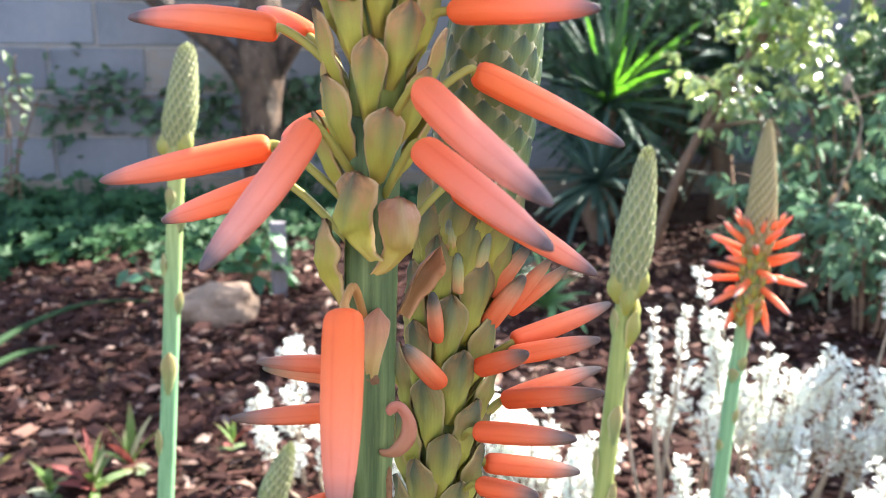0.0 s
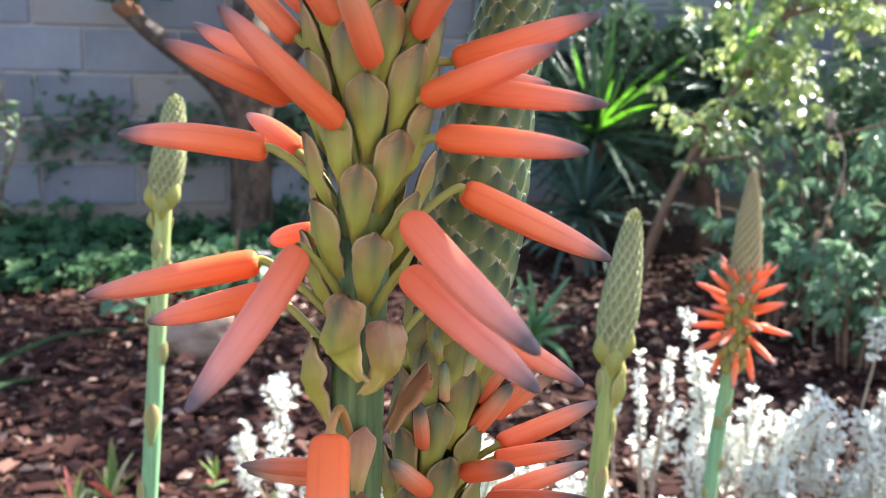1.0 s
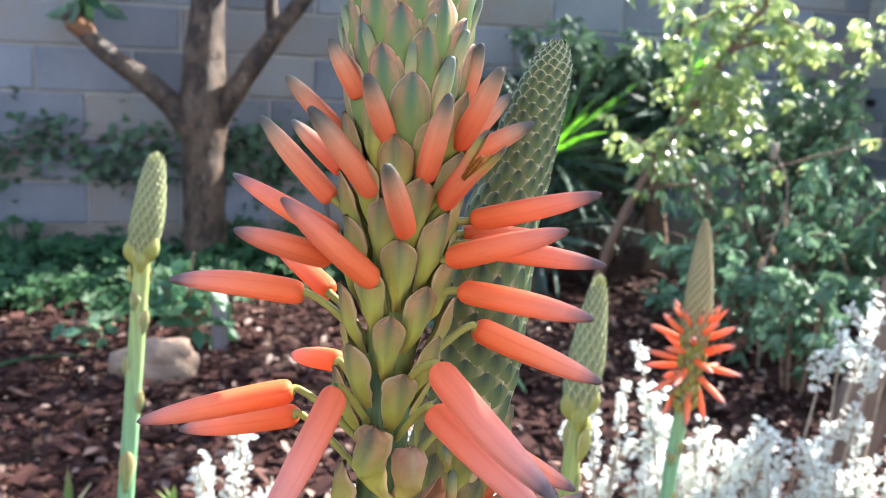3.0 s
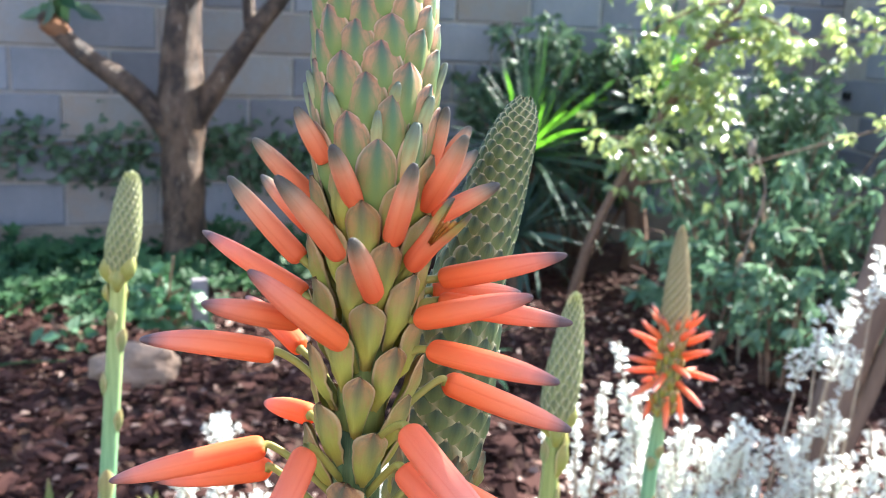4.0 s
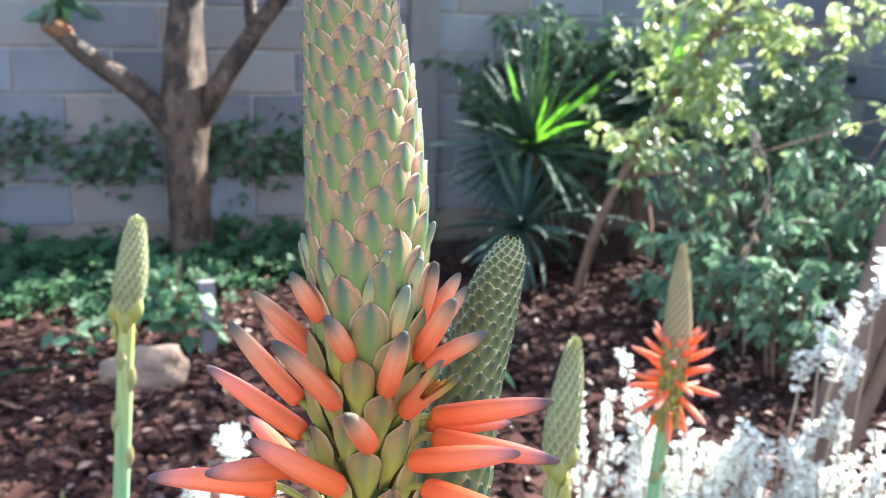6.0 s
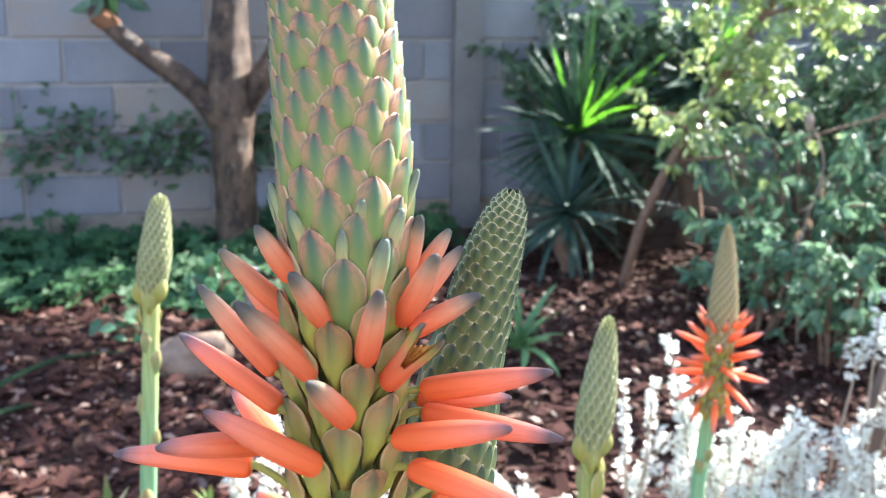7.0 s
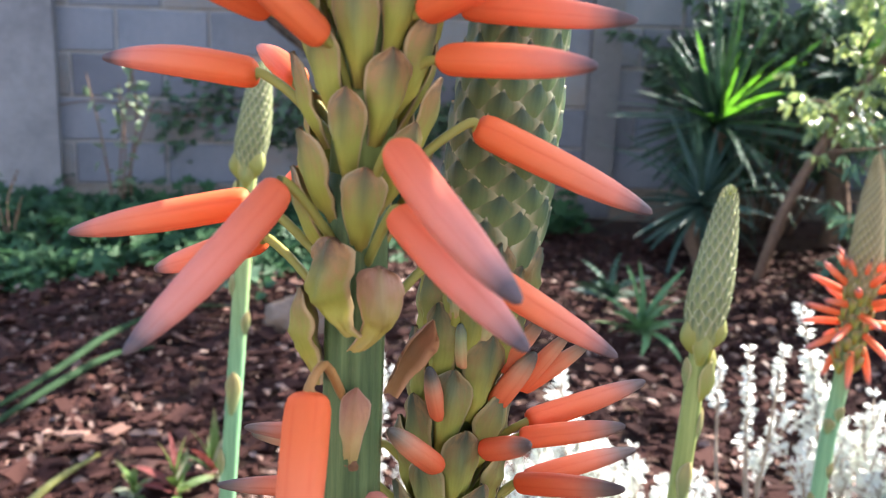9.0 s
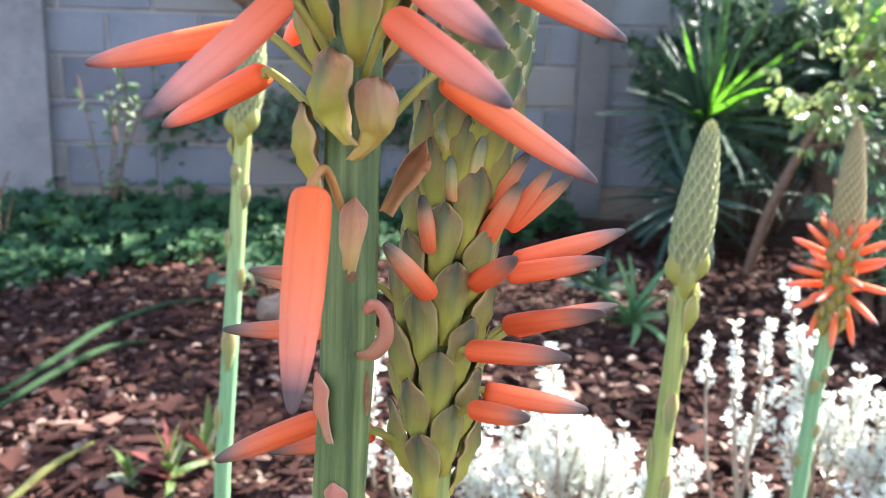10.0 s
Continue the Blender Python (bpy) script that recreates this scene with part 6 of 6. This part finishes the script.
# ---- the silver-white shrub ----
def sprig_leaves(rng, path, size, places, sizes, dirs, start=0.35, bulk=0.010):
    """Whorls of tiny round leaves, close along a sprig from start to its tip."""
    length = sum((b - a).length for a, b in zip(path, path[1:])) * (1 - start)
    count = max(4, int(length / 0.0080))
    for i in range(count):
        t = start + (1 - start) * (i + 0.5) / count
        k2 = t * (len(path) - 1)
        a, b = path[int(k2)], path[min(len(path) - 1, int(k2) + 1)]
        q = a.lerp(b, k2 - int(k2))
        along = (path[-1] - path[0]).normalized()
        if rng.random() < 0.15:
            continue
        for j in range(5):
            ang = rng.uniform(0, 6.283)
            o = along.orthogonal().normalized()
            o = o * math.cos(ang) + along.cross(o) * math.sin(ang)
            d = (o + along * rng.uniform(0.1, 0.9)).normalized()
            places.append(q + o * bulk * rng.random() * min(1.0, 0.4 + 3 * (1 - t)))
            sizes.append(size * rng.uniform(0.7, 1.25))
            dirs.append(d)


def silver_shrub(root, tops, label, seed, twigs=3, leafy=0.5, size=0.0125, bulk=0.010, fan=0.55):
    """Sprigs from one root. leafy: the share of each sprig that carries leaves."""
    rng = random.Random(seed)
    places, sizes, dirs, stems = [], [], [], []
    for top in tops:
        t = Vector(top)
        r = Vector(root).lerp(Vector((t.x, t.y, 0)), fan) + Vector((rng.gauss(0, 0.02), rng.gauss(0, 0.02), 0))
        mid = r.lerp(t, 0.55) + Vector((rng.gauss(0, 0.012), rng.gauss(0, 0.012), -0.015))
        path = smooth_path([r, mid, t], 7)
        stems.append(([r, mid, t], 0.0042, 0.0016))
        sprig_leaves(rng, path, size, places, sizes, dirs, 1 - leafy, bulk)
        for _ in range(twigs):
            at = path[int(len(path) * rng.uniform(1 - leafy, 0.85))]
            end = at + (t - mid).normalized() * rng.uniform(0.025, 0.055) + Vector((rng.gauss(0, 0.020), rng.gauss(0, 0.020), rng.gauss(0.008, 0.012)))
            bend = at.lerp(end, 0.5) + Vector((0, 0, -0.005))
            stems.append(([at, bend, end], 0.002, 0.001))
            sprig_leaves(rng, smooth_path([at, bend, end], 4), size * 0.95, places, sizes, dirs, 0.15, bulk * 0.8)
    foliage("silver_shrub", root, label, "shrub", places, sizes, SILVER, seed, 0.66, -0.5, stems, TWIG, "", (0.5, 0.0, 0.6), dirs, 0.6)


def silver_bed():
    rng = random.Random(77)
    tops = [(0.352, 1.30, 0.478), (0.378, 1.31, 0.395), (0.405, 1.30, 0.392), (0.345, 1.28, 0.31), (0.405, 1.33, 0.315), (0.47, 1.30, 0.29), (0.49, 1.27, 0.25), (0.44, 1.28, 0.24),
            (0.583, 1.30, 0.345), (0.565, 1.28, 0.31), (0.605, 1.31, 0.315), (0.53, 1.27, 0.27), (0.625, 1.28, 0.27), (0.37, 1.25, 0.24), (0.55, 1.24, 0.22), (0.521, 1.30, 0.30), (0.495, 1.30, 0.32), (0.44, 1.30, 0.29), (0.634, 1.30, 0.30), (0.60, 1.25, 0.25), (0.52, 1.24, 0.24), (0.66, 1.26, 0.24)]
    silver_shrub((0.46, 1.30, 0), tops, "silver-white shrub with dense tiny leaves, brilliant in the sun", 71, 3, 0.46, 0.0150, 0.009)
    tops = [(0.816, 1.35, 0.656), (0.785, 1.36, 0.57), (0.725, 1.35, 0.515), (0.705, 1.35, 0.462), (0.774, 1.36, 0.487), (0.790, 1.34, 0.45)]
    silver_shrub((0.672, 1.34, 0), tops, "silver-white shrub with long upright sprigs on bare stems", 72, 2, 0.19, 0.0145, 0.006)
    tops = [(0.766, 1.35, 0.360), (0.715, 1.34, 0.325), (0.67, 1.33, 0.29), (0.847, 1.35, 0.315), (0.81, 1.33, 0.27), (0.90, 1.36, 0.33), (0.74, 1.28, 0.25), (0.68, 1.27, 0.23), (0.88, 1.32, 0.26), (0.79, 1.27, 0.21), (0.95, 1.36, 0.30), (0.68, 1.30, 0.31), (0.71, 1.26, 0.27), (0.64, 1.24, 0.21), (0.83, 1.30, 0.24)]
    silver_shrub((0.78, 1.34, 0), tops, "broad silver-white shrub with dense sprigs in full sun", 78, 3, 0.5, 0.0150, 0.009)
    tops = [(x, 1.05 + rng.gauss(0, 0.06), h) for x, h in ((0.16, 0.11), (0.22, 0.13), (0.27, 0.15), (0.32, 0.17), (0.38, 0.19), (0.45, 0.20), (0.52, 0.21), (0.58, 0.20), (0.65, 0.21), (0.30, 0.12), (0.42, 0.15), (0.55, 0.16), (0.72, 0.20), (0.12, 0.09), (0.40, 0.17), (0.49, 0.19), (0.54, 0.20), (0.60, 0.22), (0.62, 0.18), (0.68, 0.22), (0.35, 0.14), (0.47, 0.17))]
    silver_shrub((0.42, 1.08, 0), tops, "low silver-white shrub with dense tiny leaves in full sun", 73, 4, 0.62, 0.0150, 0.009)
    tops = [(x, 1.28 + rng.gauss(0, 0.05), h) for x, h in ((-0.019, 0.344), (-0.01, 0.27), (0.048, 0.20), (0.06, 0.16), (0.128, 0.165), (0.11, 0.13), (-0.08, 0.13), (0.02, 0.16), (-0.13, 0.09), (0.09, 0.10), (-0.05, 0.10), (-0.17, 0.07), (0.00, 0.11), (0.15, 0.12), (0.19, 0.13), (0.02, 0.20), (-0.06, 0.20), (-0.10, 0.18), (0.08, 0.19), (-0.14, 0.16), (0.16, 0.17), (-0.03, 0.15), (0.22, 0.16))]
    silver_shrub((0.02, 1.28, 0), tops, "silver-white shrub with upright sprigs behind the aloes", 74, 6, 0.68, 0.0150, 0.009)
    tops = [(x, 1.30 + rng.gauss(0, 0.04), h) for x, h in ((-0.355, 0.31), (-0.43, 0.18), (-0.36, 0.20), (-0.30, 0.15), (-0.25, 0.10), (-0.40, 0.10), (-0.20, 0.13), (-0.27, 0.16), (-0.23, 0.09), (-0.33, 0.12))]
    silver_shrub((-0.33, 1.30, 0), tops, "small silver-white shrub with a few upright sprigs", 75, 3, 0.5, 0.014, 0.008)
    # leafless twigs with thin white tips
    tops = [(0.316, 1.20, 0.437), (0.266, 1.21, 0.428), (0.224, 1.19, 0.405), (0.272, 1.20, 0.36)]
    silver_shrub((0.335, 1.20, 0), tops, "thin silver shrub with bare twigs and pale tips", 76, 1, 0.24, 0.011, 0.005, 0.1)


silver_bed()


def seed_head():
    bm = bmesh.new()
    bmesh.ops.create_icosphere(bm, subdivisions=3, radius=1.0)
    for v in bm.verts:
        v.co = Vector((v.co.x * 0.014, v.co.y * 0.014, v.co.z * 0.034)) * (1 - 0.35 * v.co.z) * (1 + 0.15 * noise.noise(v.co * 3))
    me = bpy.data.meshes.new("seed_head")
    bm.to_mesh(me)
    bm.free()
    me.materials.append(TWIG)
    return me


dry = foliage("dry_stalk", (1.03, 2.6, 0), "dry brown seed stalk with curled leaves standing before the shrubs", "dry stalk", [(1.045, 2.6, 0.56), (1.05, 2.6, 0.52), (1.04, 2.6, 0.47), (1.02, 2.6, 0.42), (1.012, 2.6, 0.38), (1.0, 2.6, 0.66), (1.012, 2.6, 0.30)], [0.06, 0.05, 0.06, 0.05, 0.07, 0.03, 0.06], DRY_LEAF, 91, 0.34, 2.6,
              (([(1.03, 2.6, -0.02), (1.015, 2.6, 0.2), (1.01, 2.6, 0.375), (1.05, 2.6, 0.576), (0.992, 2.6, 0.716)], 0.004, 0.0025), ([(1.01, 2.6, 0.36), (0.98, 2.59, 0.30), (0.96, 2.59, 0.22)], 0.004, 0.002)), TWIG)
hang("seed_head", seed_head(), dry, Matrix.Translation((0.993, 2.6, 0.715)) @ Matrix.Scale(0.8, 4), "pale dry seed head")
foliage("tall_weed", (-1.86, 3.2, 0), "tall weed with a tuft of pale sunlit leaves", "plant",
        [(-1.867, 3.2, 0.55), (-1.89, 3.2, 0.62), (-1.93, 3.2, 0.56), (-1.82, 3.2, 0.58), (-1.83, 3.2, 0.50), (-1.86, 3.19, 0.53), (-1.845, 3.21, 0.47), (-1.90, 3.2, 0.58), (-1.95, 3.2, 0.42)], [0.085] * 9, PALE_LEAF, 97, 0.6, 0.0,
        (([(-1.90, 3.2, -0.02), (-1.91, 3.2, 0.25), (-1.87, 3.2, 0.45), (-1.88, 3.2, 0.63)], 0.006, 0.003),), RED_TWIG, "", (0.80, -0.27, 0.54))

# ---- repeats that one could count ----
GROUPS = {"aloe flower": "aloe flower spikes", "bromeliad": "small rosette plants in the mulch", "yucca": "yuccas before the wall", "leaf": "long leaves lying over the mulch", "aloe": "small aloe rosettes"}
for ob in scene.objects:
    if ob.parent is None and ob.get("category", "") in GROUPS:
        tagged(ob, group=GROUPS[ob["category"]])
    if ob.parent is None and ob.name.startswith("silver_shrub"):
        tagged(ob, group="silver-white shrubs behind the aloes")
